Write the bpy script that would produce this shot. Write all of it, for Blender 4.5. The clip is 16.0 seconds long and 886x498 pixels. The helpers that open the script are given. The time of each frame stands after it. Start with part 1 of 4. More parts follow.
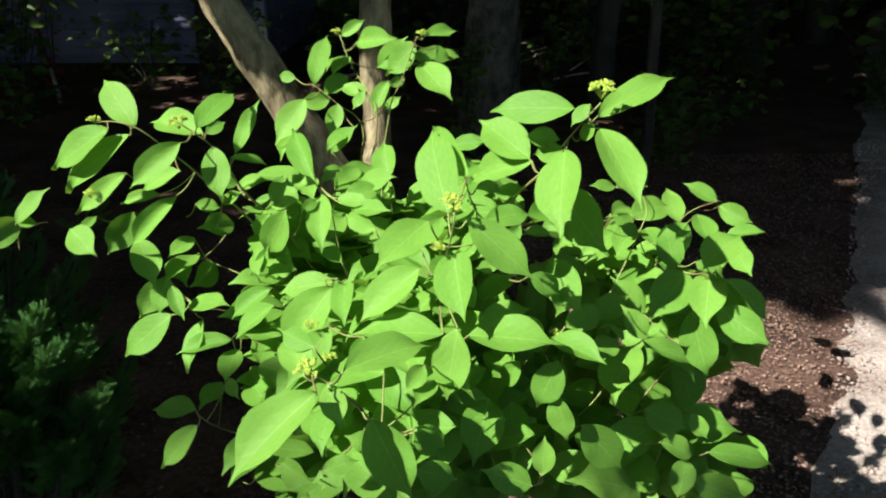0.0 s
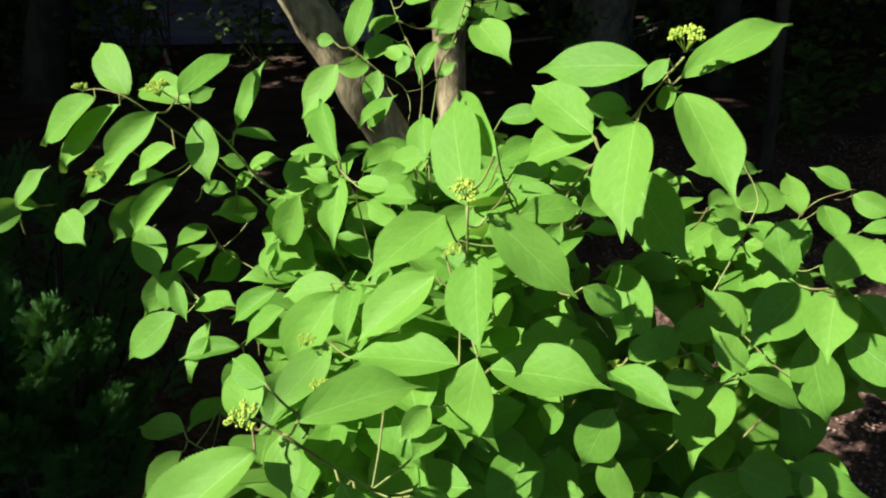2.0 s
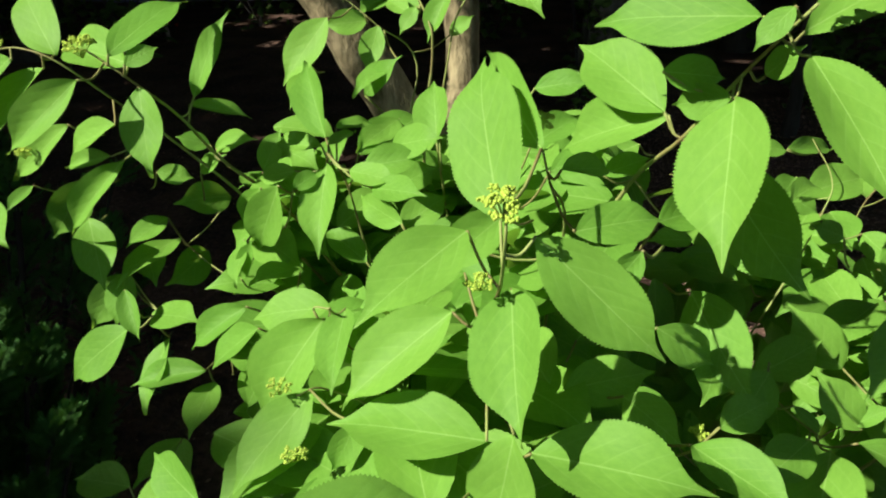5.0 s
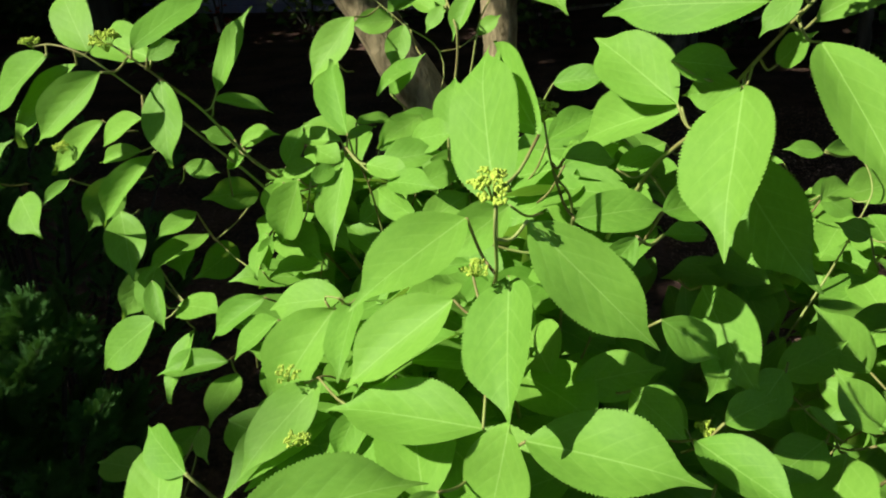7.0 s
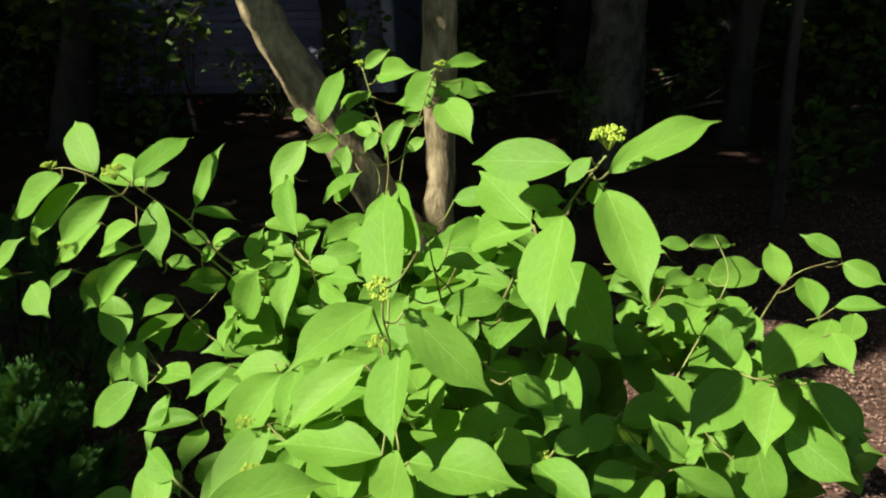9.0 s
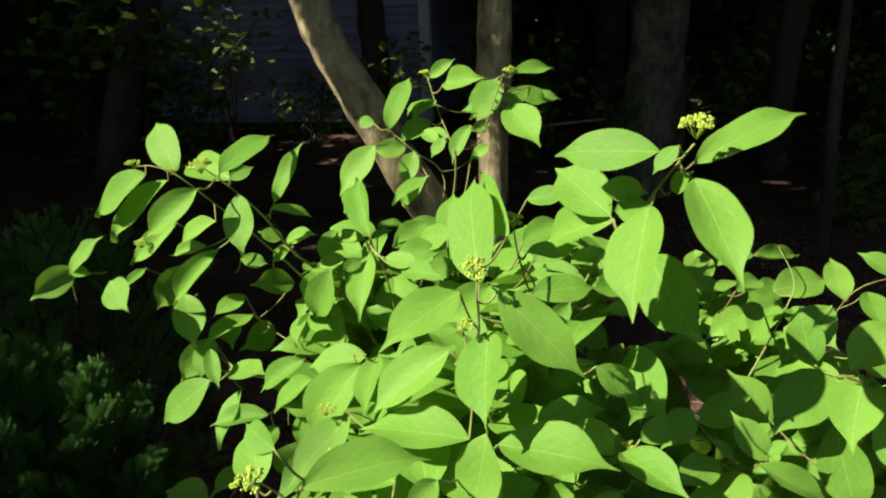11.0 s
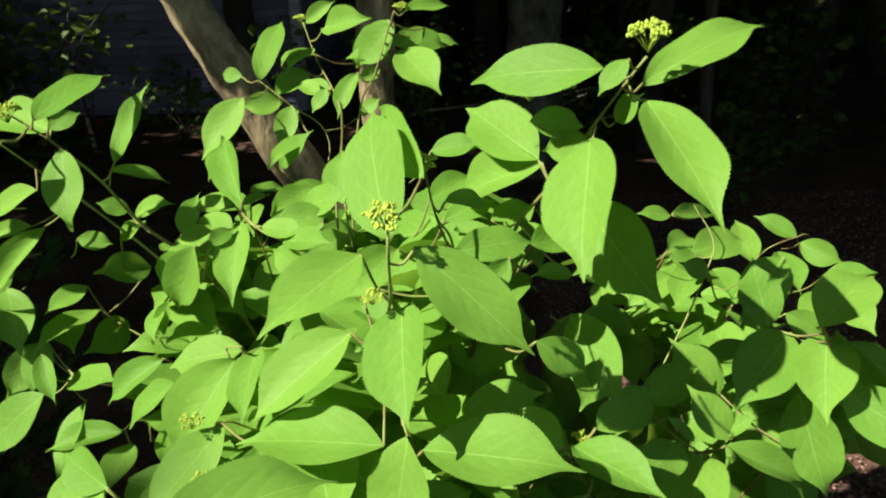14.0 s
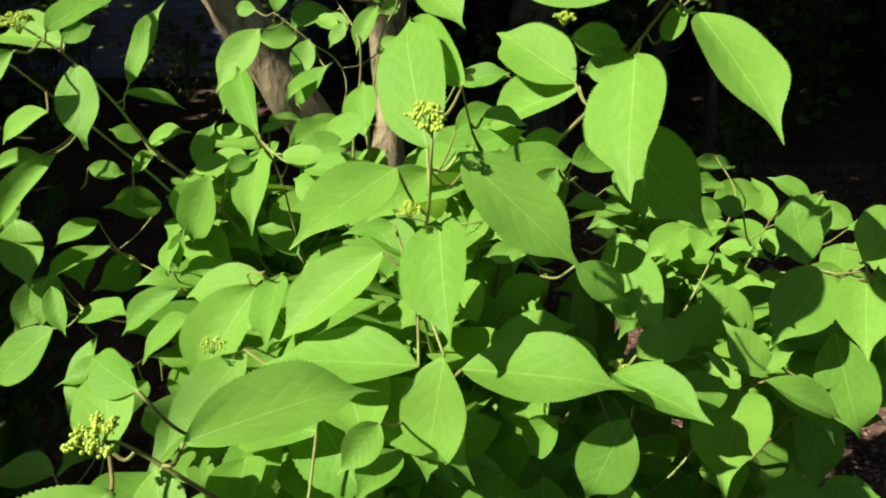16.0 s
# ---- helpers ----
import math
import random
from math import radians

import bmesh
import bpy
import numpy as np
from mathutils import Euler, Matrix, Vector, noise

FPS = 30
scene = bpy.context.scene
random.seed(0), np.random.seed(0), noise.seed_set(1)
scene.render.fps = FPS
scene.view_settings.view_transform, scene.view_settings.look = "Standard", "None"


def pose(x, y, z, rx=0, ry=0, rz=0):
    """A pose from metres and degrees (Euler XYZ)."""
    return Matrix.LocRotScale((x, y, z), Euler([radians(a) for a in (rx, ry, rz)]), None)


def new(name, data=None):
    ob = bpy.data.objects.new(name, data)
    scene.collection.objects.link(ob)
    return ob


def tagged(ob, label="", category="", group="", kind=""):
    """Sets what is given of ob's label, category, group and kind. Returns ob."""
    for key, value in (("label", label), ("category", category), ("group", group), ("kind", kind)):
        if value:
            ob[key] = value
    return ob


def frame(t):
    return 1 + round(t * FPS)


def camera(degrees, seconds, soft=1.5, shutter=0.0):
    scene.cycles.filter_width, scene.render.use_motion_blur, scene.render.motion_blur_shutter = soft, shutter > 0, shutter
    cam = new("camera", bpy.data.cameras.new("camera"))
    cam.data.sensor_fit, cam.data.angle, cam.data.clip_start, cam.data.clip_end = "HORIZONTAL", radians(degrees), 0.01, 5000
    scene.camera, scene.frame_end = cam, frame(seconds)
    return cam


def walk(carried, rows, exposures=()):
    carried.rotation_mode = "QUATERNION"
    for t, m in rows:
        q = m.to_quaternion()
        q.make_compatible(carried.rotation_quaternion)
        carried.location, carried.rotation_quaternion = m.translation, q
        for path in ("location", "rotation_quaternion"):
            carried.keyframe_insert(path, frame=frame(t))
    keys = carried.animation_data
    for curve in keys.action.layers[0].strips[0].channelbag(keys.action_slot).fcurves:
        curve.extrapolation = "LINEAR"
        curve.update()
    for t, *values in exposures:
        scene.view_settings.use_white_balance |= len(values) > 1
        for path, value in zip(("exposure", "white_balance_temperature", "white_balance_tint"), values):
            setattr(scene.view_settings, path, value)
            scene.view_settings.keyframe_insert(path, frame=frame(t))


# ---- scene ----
cam = camera(59.71, 16.0, soft=2.1)
METRES, EYE, TILT, LEAN, TURN = 1.5, 1.5, -22.0, 0.0, 0.0
ROWS = [
    (0.0, -0.0, 0.0, 0.0, -0.0, -0.0, -0.0),
    (0.5, 0.0289, 0.0523, 0.0093, 0.21, -0.25, 0.67),
    (1.0, 0.0619, 0.0928, 0.011, 3.32, -0.48, 0.04),
    (1.5, 0.0686, 0.1167, 0.0151, 7.05, -1.19, -0.77),
    (2.0, 0.0563, 0.1548, 0.0141, 8.25, -1.49, -1.22),
    (2.5, 0.0269, 0.2013, 0.0159, 7.82, -1.02, -1.53),
    (3.0, 0.0034, 0.2372, 0.018, 5.83, -1.19, -1.21),
    (5.5, 0.034, 0.2976, 0.0408, 8.95, -4.59, -1.49),
    (6.0, 0.037, 0.2983, 0.0405, 8.96, -4.48, -1.49),
    (6.5, 0.0385, 0.2982, 0.0365, 9.92, -4.51, -1.77),
    (7.0, 0.0501, 0.2971, 0.0302, 12.32, -3.68, -2.01),
    (7.5, 0.0192, 0.2524, 0.0243, 11.2, -3.1, -2.4),
    (8.0, 0.0213, 0.2337, 0.031, 7.79, -2.56, -1.64),
    (8.5, 0.08, 0.1957, 0.0408, 7.7, -0.58, -1.25),
    (9.0, 0.1172, 0.1547, 0.0454, 9.99, 1.78, -2.03),
    (9.5, 0.1428, 0.1377, 0.0451, 12.62, 2.86, -2.64),
    (10.0, 0.1429, 0.1334, 0.0355, 14.64, 3.69, -3.41),
    (12.5, -0.0252, 0.1603, -0.0108, 6.11, 3.93, -0.66),
    (13.0, -0.0146, 0.1744, -0.014, 5.0, 3.37, -0.04),
    (13.5, 0.0169, 0.218, -0.0085, 3.87, 3.5, 0.54),
    (14.0, 0.0528, 0.2547, 0.0011, 3.72, 3.62, 0.42),
    (14.5, 0.057, 0.275, 0.0043, 4.61, 3.31, -0.06),
    (15.0, 0.0519, 0.2856, -0.0057, 4.3, 2.67, -0.07),
    (15.5, 0.0518, 0.287, -0.0096, 3.68, 1.89, 0.04),
    (16.0, 0.0316, 0.2726, -0.0256, 3.39, 1.65, -0.51),
]
walk(cam, [(t, pose(0, 0, EYE, TILT, LEAN, TURN) @ pose(METRES * x, METRES * y, METRES * z, 90 + pitch, roll, yaw)) for t, x, y, z, yaw, pitch, roll in ROWS],
     [(0.0, 1.26, 6180, 11), (1.5, 1.15, 6180, 10), (3.0, 1.00, 6250, 9), (5.5, 0.95, 6600, 6), (8.0, 0.97, 6650, 8), (10.0, 1.10, 6850, 12),
      (12.5, 1.07, 6800, 11), (14.5, 1.07, 6780, 11), (16.0, 1.06, 6700, 10)])

# ---- light ----
SUN = Vector((0.62, 0.42, -0.665)).normalized()      # the way the sunlight travels
world = bpy.data.worlds.new("sky")
scene.world = world
world.use_nodes = True
wn = world.node_tree
sky = wn.nodes.new("ShaderNodeTexSky")
sky.sky_type, sky.sun_disc = "NISHITA", False
sky.sun_elevation = math.asin(-SUN.z)
sky.sun_rotation = math.atan2(-SUN.x, -SUN.y)
wn.links.new(sky.outputs[0], wn.nodes["Background"].inputs[0])
wn.nodes["Background"].inputs[1].default_value = 0.15
sun = new("sun", bpy.data.lights.new("sun", "SUN"))
sun.data.energy, sun.data.angle, sun.data.color = 4.8, radians(0.6), (1.0, 0.95, 0.86)
sun.matrix_world = Matrix.Translation((-4, -1, 7)) @ SUN.to_track_quat("-Z", "Y").to_matrix().to_4x4()


# ---- materials ----
def material(name):
    m = bpy.data.materials.new(name)
    m.use_nodes = True
    return m, m.node_tree, m.node_tree.nodes["Principled BSDF"]


def node(nt, kind, **inputs):
    n = nt.nodes.new(kind)
    for key, value in inputs.items():
        n.inputs[int(key[1:])].default_value = value
    return n


def calc(nt, op, a, b=None, c=None, clamp=False):
    n = nt.nodes.new("ShaderNodeMath")
    n.operation, n.use_clamp = op, clamp
    for i, v in enumerate((a, b, c)):
        if v is None:
            continue
        if isinstance(v, (int, float)):
            n.inputs[i].default_value = v
        else:
            nt.links.new(v, n.inputs[i])
    return n.outputs[0]


def mixed(nt, fac, a, b):
    n = nt.nodes.new("ShaderNodeMix")
    n.data_type = "RGBA"
    for i, v in ((0, fac), (6, a), (7, b)):
        if isinstance(v, (int, float)):
            n.inputs[i].default_value = v
        elif isinstance(v, tuple):
            n.inputs[i].default_value = (*v, 1)
        else:
            nt.links.new(v, n.inputs[i])
    return n.outputs[2]


def ramped(nt, value, lo, hi):
    n = nt.nodes.new("ShaderNodeMapRange")
    n.interpolation_type = "SMOOTHSTEP"
    nt.links.new(value, n.inputs[0])
    n.inputs[1].default_value, n.inputs[2].default_value = lo, hi
    return n.outputs[0]


def noisy(nt, scale, detail=4.0, rough=0.6, coords="Object", stretch=None):
    tc = nt.nodes.new("ShaderNodeTexCoord")
    n = nt.nodes.new("ShaderNodeTexNoise")
    n.inputs["Scale"].default_value, n.inputs["Detail"].default_value, n.inputs["Roughness"].default_value = scale, detail, rough
    out = tc.outputs[coords]
    if stretch:
        mp = nt.nodes.new("ShaderNodeMapping")
        mp.inputs["Scale"].default_value = stretch
        nt.links.new(out, mp.inputs[0])
        out = mp.outputs[0]
    nt.links.new(out, n.inputs["Vector"])
    return n.outputs[0]


def bumped(nt, shader, height, strength, distance):
    b = nt.nodes.new("ShaderNodeBump")
    b.inputs["Strength"].default_value, b.inputs["Distance"].default_value = strength, distance
    nt.links.new(height, b.inputs["Height"])
    nt.links.new(b.outputs[0], shader.inputs["Normal"])


def chance(nt):
    """A number that differs from piece to piece."""
    o = nt.nodes.new("ShaderNodeObjectInfo")
    g = nt.nodes.new("ShaderNodeNewGeometry")
    return calc(nt, "FRACT", calc(nt, "ADD", o.outputs["Random"], g.outputs["Random Per Island"]))


def leaf_material(name, deep, light, rib, through_share, rough=0.5, relief=0.0015):
    m, nt, bsdf = material(name)
    uv = nt.nodes.new("ShaderNodeUVMap")
    sep = nt.nodes.new("ShaderNodeSeparateXYZ")
    nt.links.new(uv.outputs[0], sep.inputs[0])
    x, y = sep.outputs[0], calc(nt, "ABSOLUTE", calc(nt, "SUBTRACT", sep.outputs[1], 0.5))
    wide = calc(nt, "MULTIPLY_ADD", x, -0.013, 0.019)
    mid = calc(nt, "SUBTRACT", 1.0, ramped(nt, calc(nt, "DIVIDE", y, wide), 0.35, 1.0))
    # side veins run forward and bend towards the tip
    run = calc(nt, "SUBTRACT", x, calc(nt, "MULTIPLY", calc(nt, "POWER", y, 1.25), 0.95))
    saw = calc(nt, "ABSOLUTE", calc(nt, "SUBTRACT", calc(nt, "FRACT", calc(nt, "MULTIPLY", run, 6.5)), 0.5))
    vein = calc(nt, "SUBTRACT", 1.0, ramped(nt, saw, 0.0, 0.085))
    vein = calc(nt, "MULTIPLY", vein, calc(nt, "SUBTRACT", 1.0, ramped(nt, y, 0.25, 0.47)))
    rnd = chance(nt)
    patch = noisy(nt, 5.0, 3.0, 0.5, "UV")
    blotch = ramped(nt, noisy(nt, 16.0, 4.0, 0.65, "UV"), 0.3, 0.7)
    tone = calc(nt, "ADD", calc(nt, "MULTIPLY", rnd, 0.50), calc(nt, "ADD", calc(nt, "MULTIPLY", patch, 0.26), calc(nt, "MULTIPLY", blotch, 0.24)))
    col = mixed(nt, tone, deep, light)
    col = mixed(nt, calc(nt, "MULTIPLY", vein, 0.11), col, rib)
    col = mixed(nt, calc(nt, "MULTIPLY", mid, 0.34), col, rib)
    nt.links.new(col, bsdf.inputs["Base Color"])
    bsdf.inputs["Roughness"].default_value = rough
    bsdf.inputs["Specular IOR Level"].default_value = 0.2
    fine = noisy(nt, 60.0, 3.0, 0.6, "UV")
    puff = calc(nt, "MULTIPLY", ramped(nt, saw, 0.0, 0.42), calc(nt, "SUBTRACT", 1.0, ramped(nt, y, 0.2, 0.5)))
    height = calc(nt, "ADD", calc(nt, "SUBTRACT", puff, calc(nt, "MULTIPLY", mid, 0.8)), calc(nt, "MULTIPLY", fine, 0.22))
    bumped(nt, bsdf, height, 0.5, relief)
    tl = nt.nodes.new("ShaderNodeBsdfTranslucent")
    nt.links.new(mixed(nt, 0.45, col, (light[0] * 1.5, light[1] * 1.25, light[2] * 0.5)), tl.inputs[0])
    mx = nt.nodes.new("ShaderNodeMixShader")
    mx.inputs[0].default_value = through_share
    nt.links.new(bsdf.outputs[0], mx.inputs[1])
    nt.links.new(tl.outputs[0], mx.inputs[2])
    nt.links.new(mx.outputs[0], nt.nodes["Material Output"].inputs[0])
    return m


def plain_material(name, dark, light, scale, rough=0.8, bump=0.4, size=0.01, stretch=None, piece=0.0, coarse=0.0):
    m, nt, bsdf = material(name)
    n = noisy(nt, scale, 6.0, 0.65, "Object", stretch)
    fac = ramped(nt, n, 0.32, 0.68)
    if coarse:
        fac = calc(nt, "ADD", calc(nt, "MULTIPLY", fac, 0.55), calc(nt, "MULTIPLY", ramped(nt, noisy(nt, coarse, 3.0, 0.5), 0.35, 0.65), 0.45))
    if piece:
        fac = calc(nt, "ADD", calc(nt, "MULTIPLY", fac, 1 - piece), calc(nt, "MULTIPLY", chance(nt), piece))
    nt.links.new(mixed(nt, fac, dark, light), bsdf.inputs["Base Color"])
    bsdf.inputs["Roughness"].default_value = rough
    bsdf.inputs["Specular IOR Level"].default_value = 0.25
    bumped(nt, bsdf, n, bump, size)
    return m


LEAF = leaf_material("shrub_leaf", (0.103, 0.262, 0.031), (0.212, 0.422, 0.061), (0.39, 0.62, 0.17), 0.33, 0.58, 0.00022)
STEM = plain_material("green_brown_twig", (0.17, 0.12, 0.05), (0.26, 0.33, 0.09), 14, 0.6, 0.3, 0.001)
BUDS = plain_material("yellow_green_buds", (0.27, 0.40, 0.045), (0.44, 0.56, 0.08), 120, 0.6, 0.2, 0.001, piece=0.4)
CONIFER = leaf_material("conifer_scales", (0.048, 0.138, 0.030), (0.088, 0.230, 0.046), (0.12, 0.25, 0.06), 0.12, 0.6)
# colour kept very dark so canopy, wood edge and screening shrubs stay in gloom
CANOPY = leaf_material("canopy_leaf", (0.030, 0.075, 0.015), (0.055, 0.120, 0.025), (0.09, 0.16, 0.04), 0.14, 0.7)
UNDER = leaf_material("understory_leaf", (0.050, 0.100, 0.018), (0.100, 0.170, 0.030), (0.16, 0.22, 0.06), 0.2, 0.5)
RED = leaf_material("red_leaf", (0.22, 0.035, 0.025), (0.42, 0.08, 0.05), (0.4, 0.1, 0.06), 0.2, 0.5)
BARK = plain_material("grey_brown_bark", (0.055, 0.042, 0.020), (0.48, 0.40, 0.225), 34, 0.9, 1.0, 0.016, (1, 1, 0.4), coarse=7)
# bark colour lowered to carry the wood's shade on trunks and stems
BARK_SHADED = plain_material("shaded_bark", (0.020, 0.018, 0.015), (0.070, 0.064, 0.052), 9, 0.9, 0.8, 0.02, (1, 1, 0.3), coarse=2.2)
SOIL = plain_material("leaf_mould", (0.022, 0.013, 0.009), (0.17, 0.10, 0.07), 40, 0.95, 0.8, 0.02, coarse=3.0)
GRAVEL = plain_material("pale_gravel", (0.22, 0.17, 0.14), (0.56, 0.48, 0.41), 55, 0.95, 0.8, 0.012, coarse=2.2)
LITTER = plain_material("dead_leaf", (0.12, 0.06, 0.04), (0.42, 0.28, 0.21), 14, 0.8, 0.4, 0.004, piece=0.6)
SIDING = plain_material("blue_grey_clapboard", (0.13, 0.13, 0.23), (0.42, 0.42, 0.62), 5, 0.7, 0.3, 0.004, (0.25, 1, 3), piece=0.35, coarse=0.9)
LICHEN = plain_material("lichen_grey_bark", (0.016, 0.014, 0.011), (0.17, 0.165, 0.125), 16, 0.9, 0.8, 0.02, (1, 1, 0.6), coarse=4.5)
TRIM = plain_material("pale_painted_trim", (0.52, 0.53, 0.64), (0.66, 0.67, 0.78), 6, 0.6, 0.2, 0.002)
ROOFING = plain_material("dark_roof", (0.05, 0.05, 0.055), (0.10, 0.10, 0.11), 12, 0.9, 0.5, 0.01)
DEAD = plain_material("bleached_dead_wood", (0.25, 0.20, 0.15), (0.50, 0.43, 0.34), 20, 0.85, 0.4, 0.004)


# ---- builders ----
def part(name, bm, mat, parent, label=""):
    me = bpy.data.meshes.new(name)
    bm.to_mesh(me)
    bm.free()
    me.materials.append(mat)
    ob = new(name, me)
    ob.parent = parent
    if label:
        tagged(ob, label)
    return ob


def rounded(points, steps=5):
    """A smooth line through the points."""
    p = [Vector(q) for q in points]
    p = [2 * p[0] - p[1], *p, 2 * p[-1] - p[-2]]
    out = []
    for i in range(1, len(p) - 2):
        for k in range(steps):
            t = k / steps
            a, b, c, d = p[i - 1:i + 3]
            out.append(0.5 * (2 * b + (c - a) * t + (2 * a - 5 * b + 4 * c - d) * t * t + (3 * b - a - 3 * c + d) * t ** 3))
    return out + [p[-2]]


def tube(bm, line, radii, sides=8, rough=0.0):
    """A tapered, closed tube along a line; rough: uneven girth, as a share of the radius."""
    rings, n = [], len(line)
    side = Vector((1, 0, 0))
    for i, q in enumerate(line):
        d = (line[min(i + 1, n - 1)] - line[max(i - 1, 0)]).normalized()
        side = (side - d * side.dot(d))
        side = side.normalized() if side.length > 1e-4 else d.orthogonal().normalized()
        up = d.cross(side)
        r = radii[i] if isinstance(radii, (list, tuple)) else radii
        ring = []
        for k in range(sides):
            a = 2 * math.pi * k / sides
            v = side * math.cos(a) + up * math.sin(a)
            s = 1 + (rough * noise.noise((q + v * r) * (0.5 / r)) if rough else 0)
            ring.append(bm.verts.new(q + v * r * s))
        rings.append(ring)
    for a, b in zip(rings, rings[1:]):
        for k in range(sides):
            f = bm.faces.new((a[k], a[(k + 1) % sides], b[(k + 1) % sides], b[k]))
            f.smooth = True
    bm.faces.new(rings[0][::-1])
    bm.faces.new(rings[-1])


def box(bm, lo, hi):
    m = Matrix.Translation((Vector(lo) + Vector(hi)) / 2) @ Matrix.Diagonal((*(Vector(hi) - Vector(lo)), 1))
    bmesh.ops.create_cube(bm, size=1, matrix=m)


US = [0, .02, .06, .12, .20, .30, .40, .50, .60, .68, .75, .80, .85, .90, .95, 1]
HS = [.010, .070, .165, .285, .392, .468, .498, .50, .468, .402, .300, .200, .108, .060, .036, .006]


def leaf_grid(rows, fold, arch, hook, wave, teeth, seed):
    """Vertices, faces and UVs of a pointed, toothed leaf, one long and one wide, from the stalk at 0 to the tip at x = 1."""
    rng = np.random.RandomState(seed)
    u = np.linspace(0, 1, rows)
    h = np.interp(u, US, HS)
    if rows > 40:
        h[2:-2] = (h[:-4] + h[1:-3] * 2 + h[2:-2] * 2 + h[3:-1] * 2 + h[4:]) / 8
    swing = (rng.rand() - 0.5) * 0.5
    ph, ph2 = rng.rand(2) * 6
    bend = (rng.rand() - 0.5) * 0.06
    vs, uvs = [], []
    for i, (a, b) in enumerate(zip(u, h)):
        for c in (-1, -0.55, 0, 0.55, 1):
            x, y = a, b * c
            if abs(c) == 1 and teeth and 1 < i < rows * 0.80:
                k = teeth if i % 2 else -teeth
                y *= 1 + k * (0.7 + 0.6 * rng.rand())
                x += 0.5 * teeth * (1 if i % 2 else -1) / rows * 4
            z = fold * abs(y) + arch * 4 * a * (1 - a) - hook * (max(0, a - 0.6) ** 2 * 6 - 0.96 * a)
            z += wave * abs(c) * math.sin(a * 11 + ph + (2.2 if c > 0 else 0)) * 0.5
            z += wave * 0.5 * math.sin(a * 5 + ph2) * c
            vs.append((x, y + bend * math.sin(a * 3.14) + swing * max(0, a - 0.72) ** 2, z))
            uvs.append((a, 0.5 + b * c))
    fs = [(5 * i + j, 5 * i + j + 5, 5 * i + j + 6, 5 * i + j + 1) for i in range(rows - 1) for j in range(4)]
    return np.array(vs), np.array(fs), np.array(uvs)


def mesh_of(name, vs, fs, uvs, mat):
    me = bpy.data.meshes.new(name)
    me.from_pydata(vs.tolist(), [], fs.tolist())
    layer = me.uv_layers.new(name="UVMap")
    layer.data.foreach_set("uv", uvs[fs.ravel()].ravel())
    me.polygons.foreach_set("use_smooth", np.ones(len(fs), bool))
    me.materials.append(mat)
    me.update()
    return me


def scattered(name, grid, frames, mat, parent=None):
    """One mesh of many copies of a grid; frames: an array of 3 x 4 poses."""
    vs, fs, uvs = grid
    n, k = len(frames), len(vs)
    all_v = np.einsum("nij,kj->nki", frames[:, :, :3], vs) + frames[:, None, :, 3]
    all_f = (fs[None] + (np.arange(n) * k)[:, None, None]).reshape(-1, fs.shape[1])
    me = mesh_of(name, all_v.reshape(-1, 3), all_f, np.tile(uvs, (n, 1)), mat)
    ob = new(name, me)
    ob.parent = parent
    return ob


def unit(a):
    return a / np.maximum(np.linalg.norm(a, axis=-1, keepdims=True), 1e-9)


def frames_of(base, axis, normal, length, width):
    """Poses of leaves from their bases, axes, rough normals, lengths and widths."""
    x = unit(axis)
    z = unit(normal - x * np.sum(normal * x, -1, keepdims=True))
    y = np.cross(z, x)
    return np.stack([x * length[:, None], y * width[:, None], z * length[:, None], base], -1)


# ---- ground, path, house ----
def hill(x, y):
    return 0.03 * noise.noise((x * 0.7, y * 0.7, 3.1)) + 0.012 * noise.noise((x * 3, y * 3, 0.2))


bm = bmesh.new()
xs = sorted({*(-60, -40, -25, 25, 40, 60), *np.arange(-14, 14.01, 0.25).round(3).tolist()})
ys = sorted({*(-60, -40, -20, 40, 60), *np.arange(-8, 26.01, 0.25).round(3).tolist()})
grid = [[bm.verts.new((x, y, hill(x, y))) for x in xs] for y in ys]
for a, b in zip(grid, grid[1:]):
    for j in range(len(xs) - 1):
        f = bm.faces.new((a[j], a[j + 1], b[j + 1], b[j]))
        f.smooth = True
tagged(part("ground", bm, SOIL, None), "dark woodland ground of leaf mould and bark", "ground", kind="structure")


def path_edge(y, side):
    mid = 2.15 + 0.52 * (y - 2.65)
    return mid + side * (0.62 + 0.10 * noise.noise((y * 1.3, side * 4.0, 0)) + 0.05 * noise.noise((y * 5, side * 9.0, 0)))


bm = bmesh.new()
rows_ = []
for y in np.arange(-6, 22, 0.1):
    l, r = path_edge(y, -1), path_edge(y, 1)
    rows_.append([bm.verts.new((x, y, hill(x, y) + (0.012 + 0.006 * noise.noise((x * 6, y * 6, 1)) if 0 < k < 8 else -0.004)))
                  for k, x in enumerate(np.linspace(l, r, 9))])
for a, b in zip(rows_, rows_[1:]):
    for k in range(8):
        bm.faces.new((a[k], a[k + 1], b[k + 1], b[k])).smooth = True
tagged(part("path", bm, GRAVEL, None), "pale gravel path beside the leaf litter, dappled with sun", "path", kind="structure")


